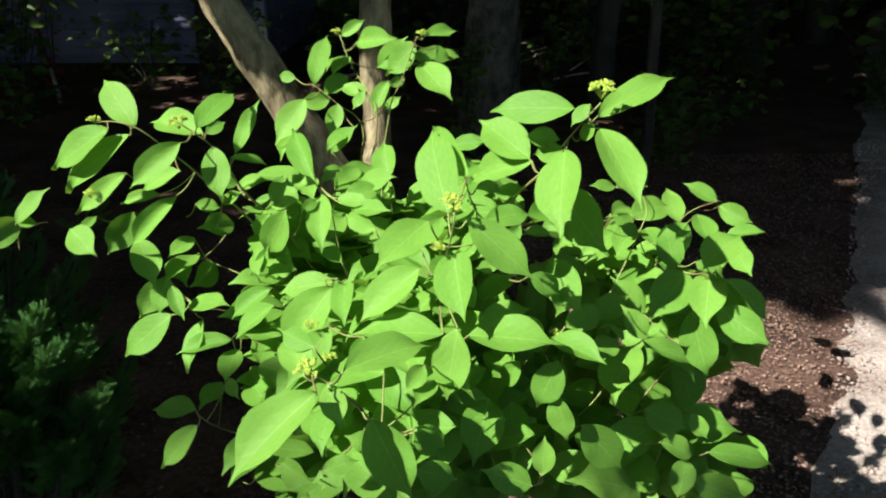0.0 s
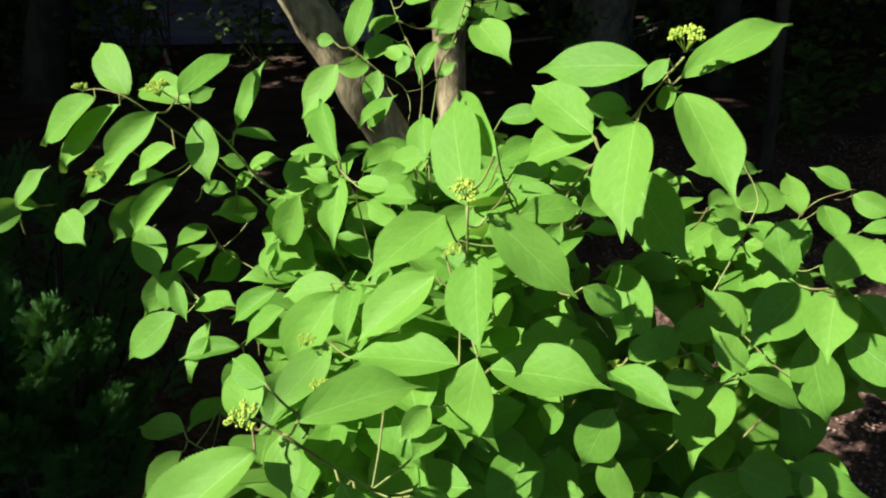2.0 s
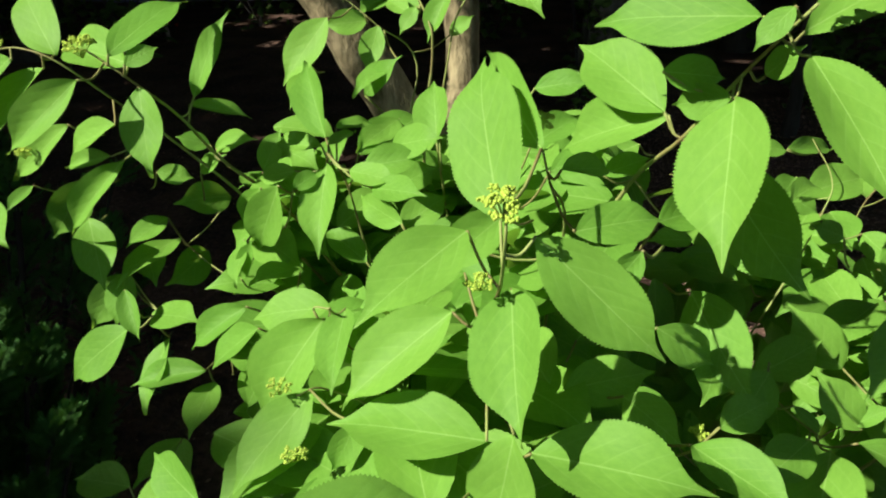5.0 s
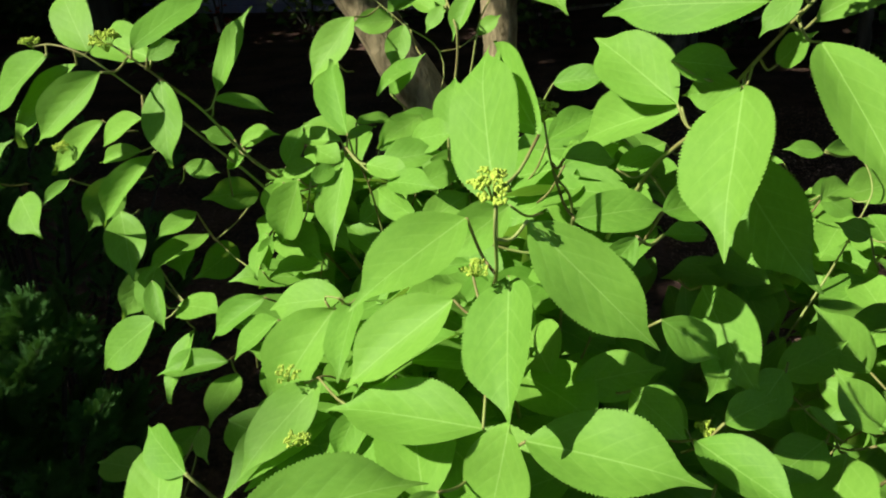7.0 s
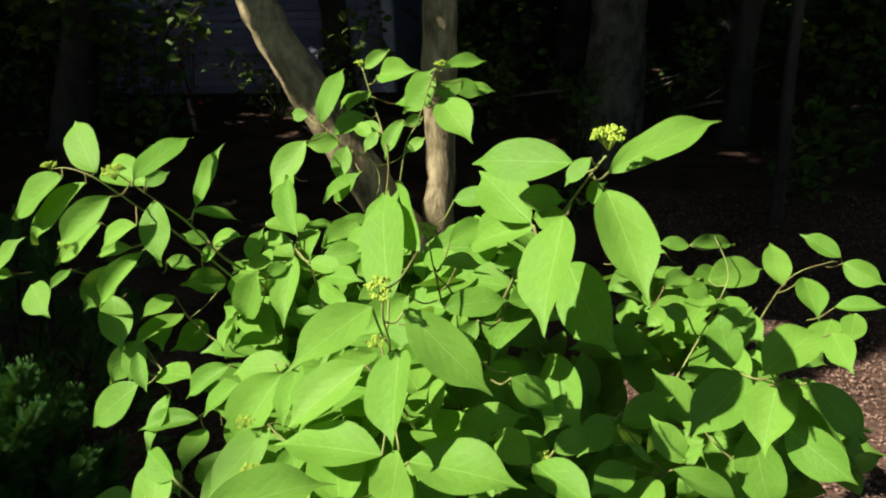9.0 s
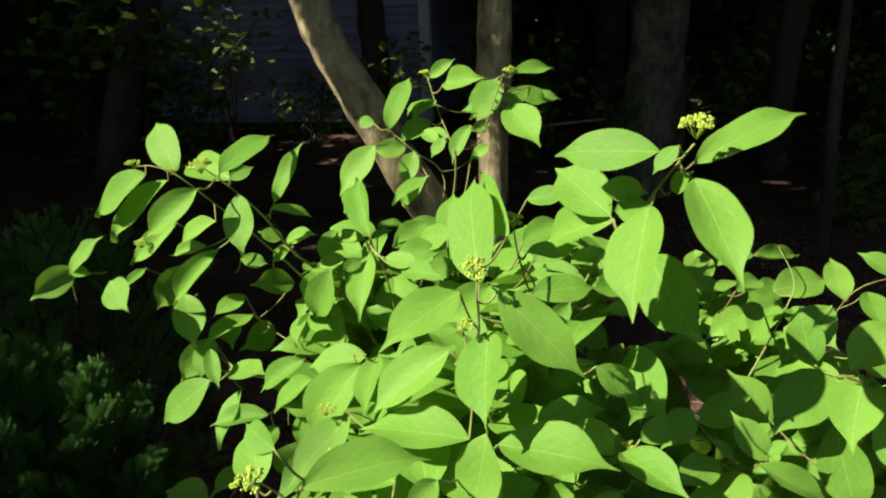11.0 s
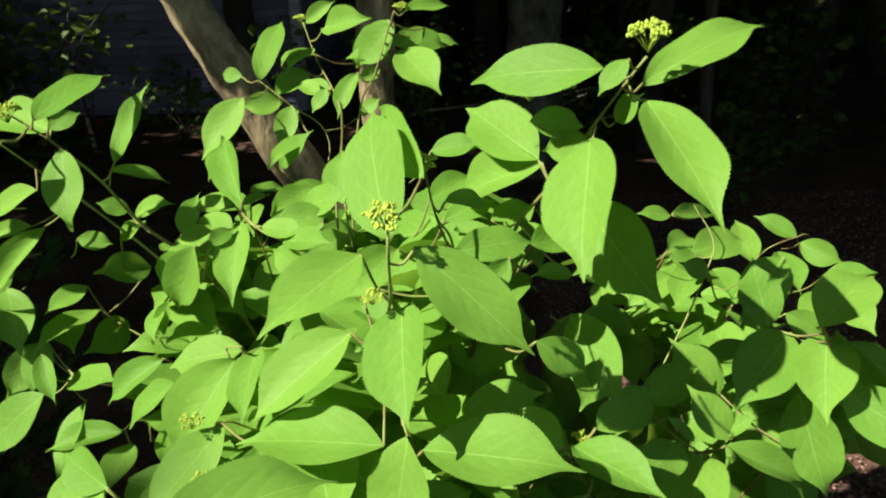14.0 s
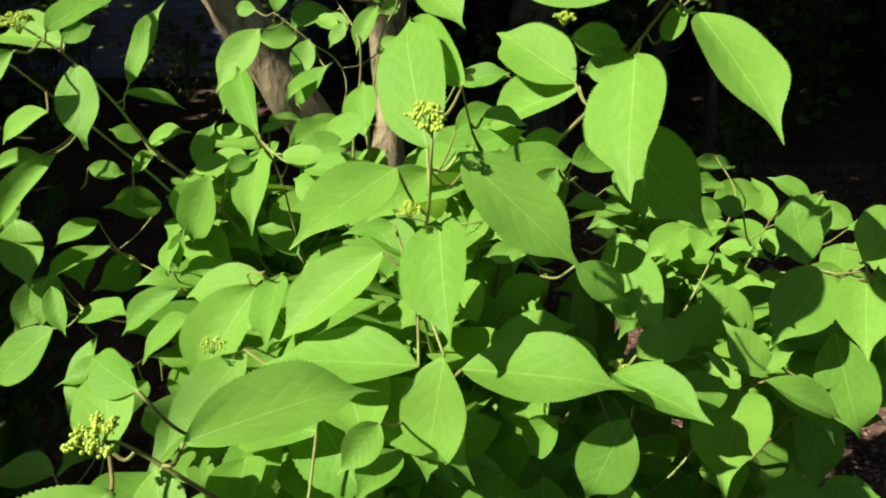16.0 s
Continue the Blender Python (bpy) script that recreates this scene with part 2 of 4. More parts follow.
def house():
    thing = tagged(new("house"), "low house with blue-grey clapboard siding in deep shade", "house")
    thing.location = (-2.25, 10.1, 0)
    for lo, hi in (((-9.0, 0.06, -0.1), (-0.02, 0.25, 2.7)), ((-0.2, 0.25, -0.1), (-0.02, 6.0, 2.7)), ((-9.0, 0.25, -0.1), (-8.8, 6.0, 2.7)), ((-8.8, 5.8, -0.1), (-0.2, 6.0, 2.7))):
        bm = bmesh.new()
        box(bm, lo, hi)
        part("wall", bm, SIDING, thing)
    bm = bmesh.new()
    v = [bm.verts.new(q) for q in ((-9.4, -0.5, 2.6), (0.4, -0.5, 2.6), (0.4, 3.0, 4.3), (-9.4, 3.0, 4.3), (0.4, 6.5, 2.6), (-9.4, 6.5, 2.6))]
    bm.faces.new((v[0], v[1], v[2], v[3]))
    bm.faces.new((v[3], v[2], v[4], v[5]))
    bmesh.ops.solidify(bm, geom=bm.faces[:], thickness=0.12)
    part("roof", bm, ROOFING, thing)
    bm = bmesh.new()
    box(bm, (-0.11, -0.045, 0.0), (0.025, 0.07, 2.6))
    bmesh.ops.bevel(bm, geom=bm.edges[:], offset=0.006, segments=1, affect="EDGES")
    part("corner_board", bm, TRIM, thing, "pale painted corner board")
    # boards lean out at the foot, spaced so each gap shows a dark shadow line
    bm = bmesh.new()
    v = [bm.verts.new(q) for q in ((-9, 0.016, 0.089), (-9, -0.012, 0.0), (-9, 0.022, -0.004), (-9, 0.06, 0.0),
                                   (-0.115, 0.016, 0.089), (-0.115, -0.012, 0.0), (-0.115, 0.022, -0.004), (-0.115, 0.06, 0.0))]
    for q in ((0, 4, 5, 1), (1, 5, 6, 2), (2, 6, 7, 3), (0, 1, 2, 3), (4, 7, 6, 5), (3, 7, 4, 0)):
        bm.faces.new([v[i] for i in q])
    first = part("board", bm, SIDING, thing)
    for i in range(1, 25):
        ob = first.copy()
        scene.collection.objects.link(ob)
        ob.location = (0.0, 0.0, 0.105 * i)


house()


# ---- trees ----
def tree(name_label, line, radii, mat, limbs=(), rough=0.25, sides=14):
    thing = tagged(new("tree"), name_label, "tree")
    bm = bmesh.new()
    pts = rounded(line, 8)
    n = len(pts)
    r = [float(np.interp(i / (n - 1), np.linspace(0, 1, len(radii)), radii)) for i in range(n)]
    tube(bm, pts, r, sides, rough)
    part("trunk", bm, mat, thing)
    for k in range(0 if limbs else 4):
        # a few bare limbs well up the trunk
        j = int(n * (0.72 + 0.07 * k))
        a = k * 2.1 + line[0][0]
        out = Vector((math.cos(a), math.sin(a), 0.45))
        bm = bmesh.new()
        q = rounded([pts[j], pts[j] + out * 0.5, pts[j] + out * 1.1 + Vector((0, 0, 0.25))], 5)
        tube(bm, q, [r[j] * 0.4 * (1 - 0.8 * i / (len(q) - 1)) for i in range(len(q))], 7, rough)
        part("limb", bm, mat, thing)
    for pts_, r0, r1 in limbs:
        bm = bmesh.new()
        q = rounded(pts_, 6)
        tube(bm, q, [r0 + (r1 - r0) * i / (len(q) - 1) for i in range(len(q))], 9, rough)
        part("limb", bm, mat, thing)
    return thing


tree("young forked tree with smooth mottled bark, one stem leaning",
     [(-0.20, 2.14, -0.05), (-0.205, 2.14, 0.4), (-0.20, 2.16, 0.85), (-0.188, 2.18, 0.96), (-0.19, 2.20, 1.10), (-0.19, 2.21, 1.26), (-0.185, 2.22, 1.41),
      (-0.17, 2.3, 2.2), (-0.1, 2.5, 4.0), (0.0, 2.6, 6.2)], (0.09, 0.066, 0.042, 0.037, 0.041, 0.046, 0.044, 0.037, 0.03, 0.02), BARK,
     [([(-0.205, 2.12, 0.62), (-0.252, 2.104, 0.802), (-0.332, 2.10, 0.925), (-0.419, 2.092, 1.072), (-0.508, 2.085, 1.229), (-0.548, 2.085, 1.298),
        (-0.588, 2.09, 1.368), (-0.623, 2.10, 1.443), (-0.70, 2.12, 1.75), (-0.82, 2.2, 2.6), (-1.0, 2.4, 4.5)], 0.058, 0.042)], 0.16)
tree("thick shaded forest tree with lichen-grey bark", [(0.41, 6.4, -0.1), (0.41, 6.42, 1.0), (0.41, 6.45, 2.5), (0.40, 6.5, 7.0)], (0.27, 0.215, 0.20, 0.15), LICHEN)
tree("slim dark forest tree, slightly leaning", [(1.42, 7.1, -0.1), (1.47, 7.15, 0.9), (1.58, 7.2, 2.2), (1.8, 7.3, 7.0)], (0.14, 0.10, 0.09, 0.07), BARK_SHADED)
tree("slender sapling with bark darkened for the shade", [(1.30, 4.85, -0.05), (1.31, 4.86, 0.4), (1.30, 4.88, 1.2), (1.36, 4.9, 4.5)], (0.045, 0.038, 0.034, 0.02), BARK_SHADED)
tree("dark forest tree before the house", [(-2.40, 8.3, -0.1), (-2.42, 8.3, 1.0), (-2.42, 8.32, 2.5), (-2.3, 8.4, 7.0)], (0.19, 0.145, 0.13, 0.10), BARK_SHADED)
tree("dark leaning forest tree beside the house", [(-4.75, 6.9, -0.1), (-4.5, 7.0, 0.9), (-4.15, 7.1, 2.2), (-3.6, 7.3, 6.5)], (0.23, 0.18, 0.165, 0.12), BARK_SHADED)
tree("dark forest tree at the back of the wood", [(3.6, 9.4, -0.1), (3.62, 9.4, 1.5), (3.6, 9.5, 7.0)], (0.26, 0.2, 0.15), BARK_SHADED)
tree("dark forest tree deep in the wood", [(0.0, 12.5, -0.1), (0.0, 12.5, 1.5), (0.1, 12.5, 7.0)], (0.28, 0.22, 0.16), BARK_SHADED)
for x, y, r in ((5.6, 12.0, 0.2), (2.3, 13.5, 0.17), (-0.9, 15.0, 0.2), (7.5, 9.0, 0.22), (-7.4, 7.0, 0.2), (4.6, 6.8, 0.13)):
    tree("tall dark trunk in the shaded wood", [(x, y, -0.1), (x + 0.05, y, 2.0), (x + 0.2, y + 0.1, 7.0)], (r * 1.25, r, r * 0.7), BARK_SHADED, sides=10)

rng = np.random.RandomState(7)
CLUMP = leaf_grid(5, 0.25, 0.05, 0.1, 0.02, 0.0, 3)
BLADE = (np.array([(0, 0, 0), (.45, -.5, .1), (.5, 0, .02), (.45, .5, .1), (1, 0, -.08)]), np.array([(0, 1, 2), (0, 2, 3), (1, 4, 2), (2, 4, 3)]),
         np.array([(0, .5), (.45, .05), (.5, .5), (.45, .95), (1, .5)]))


def random_frames(centres, size, spread=0.35, up=0.8):
    n = len(centres)
    axis = rng.normal(size=(n, 3)) * (1, 1, spread)
    normal = rng.normal(size=(n, 3)) * 0.6 + (0, 0, up)
    length = size * (0.6 + 0.8 * rng.rand(n))
    return frames_of(centres, axis, normal, length, length * 0.62)


# the wood's unseen roof: leaves added to block light, open over shrub and path
n = 165000
c = np.stack([rng.uniform(-18, 14, n), rng.uniform(-10, 25, n), rng.uniform(4.6, 7.4, n)], -1)
s = np.array(SUN)


def gap(p, wide, tall=None, rag=0.12):
    """True for the leaves that would shade an ellipse round p, seen along the sunlight; rag: how uneven its edge is."""
    d = c - (np.array(p) + s * (((c - np.array(p)) @ s)[:, None]))
    side = np.cross(s, (0, 0, 1))
    side /= np.linalg.norm(side)
    edge = rag * (np.sin(c[:, 0] * 5) + np.sin(c[:, 1] * 7 + 1))
    return (d @ side / wide) ** 2 + (d @ np.cross(side, s) / (tall or wide)) ** 2 < 1 + edge


open_ = gap((0.04, 1.12, 1.02), 0.82, 0.90) | gap((-0.55, 2.08, 1.4), 0.5, 0.6) | gap((-0.22, 2.15, 1.0), 0.3, 0.35) | gap((0.45, 1.6, 0.95), 0.42, 0.34)
open_ |= gap((-0.1, 1.42, 1.40), 0.36, 0.30) | gap((0.60, 1.80, 0.92), 0.36, 0.24) | gap((0.38, 0.88, 0.80), 0.26, 0.26)
open_ |= gap((1.68, 2.78, 0.0), 0.34, 0.62, 0.25) | gap((2.2, 3.4, 0.0), 0.12, 0.3, 0.4)
open_ |= gap((-0.78, 1.15, 0.86), 0.42, 0.36) & (rng.rand(n) < 0.97)
# gaps aimed along the sun's line at background things meant to look lit
for q, w, share in (((-4.19, 8.40, 1.02), .25, .95), ((-4.6, 7.5, 1.45), .55, .93), ((-3.7, 6.7, 1.5), .5, .95), ((0.14, 4.95, 0.98), .2, .95), ((-2.2, 8.0, 0.95), .4, .88), ((-3.1, 8.2, 0.55), .2, .8),
                    ((0.40, 6.25, 0.45), .12, .75), ((0.38, 6.2, 0.8), .10, .8), ((1.0, 7.6, 0.7), .3, .75), ((2.6, 8.2, 0.6), .3, .7), ((-0.6, 7.5, 0.6), .3, .75), ((2.0, 9.8, 1.3), .35, .8), ((3.4, 8.6, 1.2), .3, .75)):
    open_ |= gap(q, w) & (rng.rand(n) < share)
open_ |= gap((1.3, 9.9, 0.12), 0.5, 0.14) & (rng.rand(n) < 0.6)
open_ |= gap((1.2, 9.5, 0.03), 0.2, 0.14, 0.3)
# leaves put back to shade the shrub's low left side
open_ &= ~gap((-0.47, 0.94, 0.80), 0.08, 0.06)
# thinned behind the camera to let in more sky light as fill
open_ |= (c[:, 0] > -2.0) & (c[:, 1] < -0.3) & (rng.rand(n) < 0.88)
extra = []
# unseen twig leaves added up-sun to darken the leaning stem's far side
t = rng.rand(520, 1)
extra.append(np.array((-0.42, 2.075, 1.13)) * (1 - t) + np.array((-0.591, 2.075, 1.52)) * t - s * rng.uniform(1.5, 1.9, (520, 1)) + rng.normal(size=(520, 3)) * 0.010)
# and more added to shade the upright stem but for its foot
t = rng.rand(2600, 1)
extra.append(np.array((-0.19, 2.2, 1.19)) * (1 - t) + np.array((-0.17, 2.38, 2.3)) * t - s * rng.uniform(1.5, 2.0, (2600, 1)) + rng.normal(size=(2600, 3)) * 0.030)
extra = np.concatenate(extra)
size = np.concatenate([np.full((~open_).sum(), 0.42), np.full(len(extra), 0.045)])
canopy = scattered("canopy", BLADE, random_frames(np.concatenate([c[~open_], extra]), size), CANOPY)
tagged(canopy, "unseen leaf layer overhead, added to shade the wood, with gaps for sun", "canopy", kind="stuff")

# ring of leaves added all round to close off light from the sides
n = 80000
ang, rad = rng.rand(n) * 2 * math.pi, rng.uniform(15, 19, n)
c = np.stack([np.cos(ang) * rad, 5 + np.sin(ang) * rad, np.where(rng.rand(n) < 0.4, rng.rand(n) * 3.2, rng.rand(n) * 8.8)], -1)
c = c[(c[:, 1] > -1) | (rng.rand(n) < 0.30)]          # thinned behind the camera to let in more sky light
tagged(scattered("far_woods", BLADE, random_frames(c, 0.55, 1.0, 0.3), CANOPY), "ring of dark foliage round the wood, added to block side light", "woods", kind="stuff")


def understory(x, y, r, h, count, size, label, group="", mat=None):
    """A low woodland plant: a few bent stems and loose leaves."""
    thing = tagged(new("woodland_plant"), label, "plant", group)
    bm = bmesh.new()
    tips = []
    for k in range(7):
        a = rng.rand() * 6.28
        tip = Vector((x + r * math.cos(a) * rng.uniform(.3, 1), y + r * math.sin(a) * rng.uniform(.3, 1), h * rng.uniform(.6, 1)))
        mid = (Vector((x, y, 0)) + tip) / 2 + Vector((0, 0, 0.15 * h))
        tube(bm, rounded([(x, y, -0.02), mid, tip], 4), 0.005, 5)
        tips += [Vector((x, y, 0)).lerp(mid, t) for t in (0.12, 0.4, 0.8)] + [mid.lerp(tip, t) for t in (0.1, 0.4, 0.7, 1.0)]
    part("stem", bm, BARK_SHADED, thing)
    t = np.array([tips[i] for i in rng.randint(0, len(tips), count)])
    c = t + rng.normal(size=(count, 3)) * (0.22 * r, 0.22 * r, 0.16 * r + 0.03 * h)
    f = random_frames(c, size, 0.35, 0.9)
    tagged(scattered("foliage", CLUMP, f, mat or UNDER, thing), kind="stuff")


for x, y, r, h, cnt, s in ((0.14, 4.95, .16, 1.08, 240, .06), (1.0, 7.6, .6, 1.0, 200, .09), (2.6, 8.2, .7, .9, 220, .10), (-0.6, 7.5, .6, .9, 200, .09), (2.0, 9.8, .9, 1.7, 260, .12), (3.4, 8.6, .8, 1.6, 260, .12), (-2.25, 8.0, .5, 1.15, 240, .10), (-3.75, 6.8, .8, 1.9, 420, .12), (-3.1, 8.3, .7, .75, 220, .10), (2.1, 6.4, .6, .4, 240, .10),
                           (-1.0, 9.2, .8, 1.1, 260, .12), (-5.4, 7.4, .9, 1.6, 300, .13), (4.2, 7.2, 1.0, .9, 280, .13), (1.1, 9.8, .9, .8, 220, .12), (2.9, 10.2, 1.0, 1.0, 220, .13), (1.6, 5.4, .35, .3, 110, .08), (-4.87, 7.70, .7, 1.52, 420, .12)):
    understory(x, y, r, h, cnt, s, "loose woodland shrub in deep shade with sun flecks", "shrubs in the wood")

# shrubs placed to hide the wall's left end and side in the camera's view
for x in (-6.45, -7.2, -8.0, -8.8, -9.6):
    understory(x, 8.9, 0.6, 2.6, 1500, 0.20, "dense dark shrub before the house wall, placed to hide its left end", "shrubs before the house", CANOPY)
understory(-1.55, 10.9, 0.55, 2.7, 520, 0.16, "tall leafy shrub beside the house corner, placed to hide the side wall", "shrubs in the wood")
understory(-4.19, 8.40, 0.22, 1.06, 60, 0.07, "small plant with red leaves in a fleck of sun", "shrubs in the wood", RED)

# fallen sticks
for a, b, r in (((0.55, 9.3, 0.05), (1.25, 9.6, 0.26), .012), ((1.5, 9.2, 0.05), (2.3, 9.9, 0.34), .013), ((0.9, 9.6, 0.06), (1.9, 10.6, 0.22), .018), ((-1.2, 8.6, 0.05), (0.0, 9.6, 0.10), .02), ((1.2, 8.6, 0.04), (1.9, 8.9, 0.07), .014), ((-3.72, 7.5, -0.02), (-3.76, 7.5, 0.34), .022)):
    bm = bmesh.new()
    a, b = Vector(a), Vector(b)
    tube(bm, rounded([a, a.lerp(b, .5) + Vector((0, 0, .03)), b], 5), r, 6, 0.3)
    tagged(part("fallen_stick", bm, DEAD, None), "bleached dead stick on the woodland floor", "stick")

# dead leaves on the ground
n = 60000
c = np.stack([rng.uniform(0.3, 3.6, n), rng.uniform(0.9, 5.6, n), np.zeros(n)], -1)
extra = np.stack([rng.uniform(-3.5, 0.2, 4500), rng.uniform(1.2, 7.0, 4500), np.zeros(4500)], -1)
c = np.concatenate([c, extra])
off = abs(c[:, 0] - 2.15 - .52 * (c[:, 1] - 2.65))
c = c[rng.rand(len(c)) < np.clip((off - 0.40) / 0.35, 0.10, 1.0)]
c[:, 2] = [hill(x, y) + 0.012 for x, y, _ in c]
n = len(c)
f = frames_of(c, rng.normal(size=(n, 3)) * (1, 1, .15), rng.normal(size=(n, 3)) * .3 + (0, 0, 1), 0.007 + 0.016 * rng.rand(n) ** 2, 0.005 + 0.010 * rng.rand(n) ** 2)
tagged(scattered("leaf_litter", BLADE, f, LITTER), "brown and pinkish dead leaves strewn on the ground", "litter", kind="stuff")
n = 5000
yy = rng.uniform(0.8, 6, n)
xx = 2.15 + .52 * (yy - 2.65) + rng.uniform(-.6, .6, n)
c = np.stack([xx, yy, [hill(a, b) + 0.012 for a, b in zip(xx, yy)]], -1)
stone = (np.array([(1, 0, 0), (0, 1, 0), (-1, 0, 0), (0, -1, 0), (0, 0, .7), (0, 0, -.5)], float), np.array([(0, 1, 4), (1, 2, 4), (2, 3, 4), (3, 0, 4), (1, 0, 5), (2, 1, 5), (3, 2, 5), (0, 3, 5)]), np.zeros((6, 2)))
f = frames_of(c, rng.normal(size=(n, 3)) * (1, 1, .3), rng.normal(size=(n, 3)) * .3 + (0, 0, 1), 0.006 + 0.012 * rng.rand(n) ** 2, 0.006 + 0.010 * rng.rand(n) ** 2)
tagged(scattered("gravel", stone, f, GRAVEL), "small pale stones on the path", "gravel", kind="stuff")


# ---- the conifer beside the shrub ----
def twig_grid(seed):
    """A short twig of scale leaves: a main axis with side twigs, slightly cupped."""
    r = np.random.RandomState(seed)
    vs, fs, uvs = [], [], []

    def blade(p, d, w):
        side = np.array((-d[1], d[0], 0)) / np.linalg.norm(d) * w
        k = len(vs)
        for q, uu in ((p - side * .6, (0, .2)), (p + d * .6 - side, (.5, .05)), (p + d, (1, .5)), (p + d * .6 + side, (.5, .95)), (p + side * .6, (0, .8))):
            vs.append(q)
            uvs.append(uu)
        fs.extend(((k, k + 1, k + 3), (k, k + 3, k + 4), (k + 1, k + 2, k + 3)))
    for i in range(9):
        a = i / 9
        z = 0.10 * math.sin(a * 3)
        blade(np.array((a, 0, z)), np.array((0.17, 0.0, 0.0)), 0.018)
        for sgn in (-1, 1):
            ln = (0.34 - 0.20 * a) * r.uniform(0.7, 1.2)
            ang = r.uniform(0.5, 0.85) * sgn
            d = np.array((math.cos(ang), math.sin(ang), r.uniform(-.1, .35))) * ln
            blade(np.array((a, 0, z)), d, 0.017)
            blade(np.array((a, 0, z)) + d * .5, np.array((d[0] + abs(d[1]) * .3, d[1] * .3, d[2])) * .6, 0.014)
    return np.array(vs), np.array(fs), np.array(uvs)


def conifer(x, y, top, wide, plumes, size, label, seed, n=200):
    """Many upright plumes of short feathery twigs on thin branches."""
    thing = tagged(new("conifer_shrub"), label, "conifer", "conifers beside the shrub")
    r = np.random.RandomState(seed)
    bm = bmesh.new()
    base, axis, normal, length = [], [], [], []
    for k in range(plumes):
        a = k * 2.39996
        rad = math.sqrt((k + .5) / plumes)
        low = r.rand() ** 1.5
        tip = np.array((x + rad * wide * math.cos(a), y + rad * wide * .85 * math.sin(a), top - 0.16 * rad ** 2 - 0.42 * low * (0.4 + 0.6 * rad)))
        out = np.array((math.cos(a) * (0.25 + 0.5 * rad), math.sin(a) * (0.25 + 0.5 * rad), 1.0)) + r.normal(size=3) * 0.15
        out /= np.linalg.norm(out)
        ln = size * r.uniform(0.7, 1.3)
        foot = tip - out * ln
        tube(bm, rounded([(x + .1 * rad * math.cos(a), y + .1 * rad * math.sin(a), -0.02), (foot[0] * .6 + x * .4, foot[1] * .6 + y * .4, foot[2] * .55), tuple(foot), tuple(tip)], 3), 0.004, 5)
        t = r.rand(n) ** 0.8
        b = r.rand(n) * 6.28
        across = np.stack([np.cos(b), np.sin(b), np.zeros(n)], -1)
        base.append(foot + out * (t * ln)[:, None] + across * (0.22 * ln * (1 - t) * r.rand(n))[:, None])
        axis.append(out * (0.55 + 0.6 * t)[:, None] + across * (0.9 - 0.5 * t)[:, None] + r.normal(size=(n, 3)) * 0.15)
        normal.append(np.cross(across, out) + r.normal(size=(n, 3)) * 0.5)
        length.append(size * (0.24 + 0.20 * r.rand(n)) * (1.15 - 0.5 * t))
    part("stem", bm, BARK_SHADED, thing)
    base, axis, normal, length = (np.concatenate(q) for q in (base, axis, normal, length))
    for k in range(3):
        f = frames_of(base[k::3], axis[k::3], normal[k::3], length[k::3], length[k::3] * 0.9)
        tagged(scattered("foliage", twig_grid(k), f, CONIFER, thing), kind="stuff")


conifer(-0.87, 1.2, 0.935, 0.27, 64, 0.125, "feathery dark green arborvitae in half shade", 3)
conifer(-1.25, 1.75, 0.98, 0.45, 60, 0.15, "dim dark green arborvitae in deep shade", 8, 60)

# ---- the shrub ----
shrub = tagged(new("shrub"), "sunlit shrub with large toothed bright green leaves and flat green buds", "shrub")
FOLDS = [(91, .15, .015, .04, .018), (91, .09, .020, .08, .026), (91, .23, .010, .03, .020), (91, .06, .020, .09, .018),
         (91, .13, .000, .06, .030), (91, .19, .012, .08, .016), (91, .25, .015, .06, .024), (91, .08, .005, .10, .028), (91, .17, .020, .03, .022)]
GRIDS = [leaf_grid(rows, fold, arch, hook, wave * 1.25, 0.028, i) for i, (rows, fold, arch, hook, wave) in enumerate(FOLDS)]
LEAVES = [mesh_of("leaf", *g, LEAF) for g in GRIDS]
STEMS = {}
pick = random.Random(4)


def stem(name, radius, points):
    line = rounded(points, 6)
    bm = bmesh.new()
    n = len(line)
    tube(bm, line, [radius * (0.32 + 0.75 * (i / (n - 1)) ** 1.8) for i in range(n)], 7, 0.15)
    STEMS[name] = [line, bm, []]


def stalk(bm, a, b, r, sag=0.006):
    tube(bm, rounded([a, a.lerp(b, 0.5) + Vector((0, 0, -sag)), b], 3), r, 5)


def leaf(name, base, tip, width, normal):
    """A leaf on a stem, from its base to its tip, with a stalk to the nearest place on the stem."""
    base, tip, z = Vector(base), Vector(tip), Vector(normal)
    line, bm, held = STEMS[name]
    x = tip - base
    length = x.length
    x.normalize()
    near = min(line, key=lambda q: (q - base).length)
    if (near - base).length > 0.085:
        # a side twig that leads back into the shrub
        near = base - x * 0.03 + Vector((0.0, 0.035, -0.04))
    if (near - base).length > 0.004:
        stalk(bm, near, base, 0.0011)
    z = (z - x * z.dot(x)).normalized()
    y = z.cross(x)
    m = Matrix((x * length, y * width * 0.96, z * length)).transposed().to_4x4()
    m.translation = base
    held.append((pick.randrange(len(LEAVES)), m))


def buds(name, centre, radius, axis=(0, -0.2, 1)):
    """A domed head of many small round buds on short stalks."""
    line, bm, held = STEMS[name]
    held.append((None, (Vector(centre), radius, Vector(axis).normalized())))


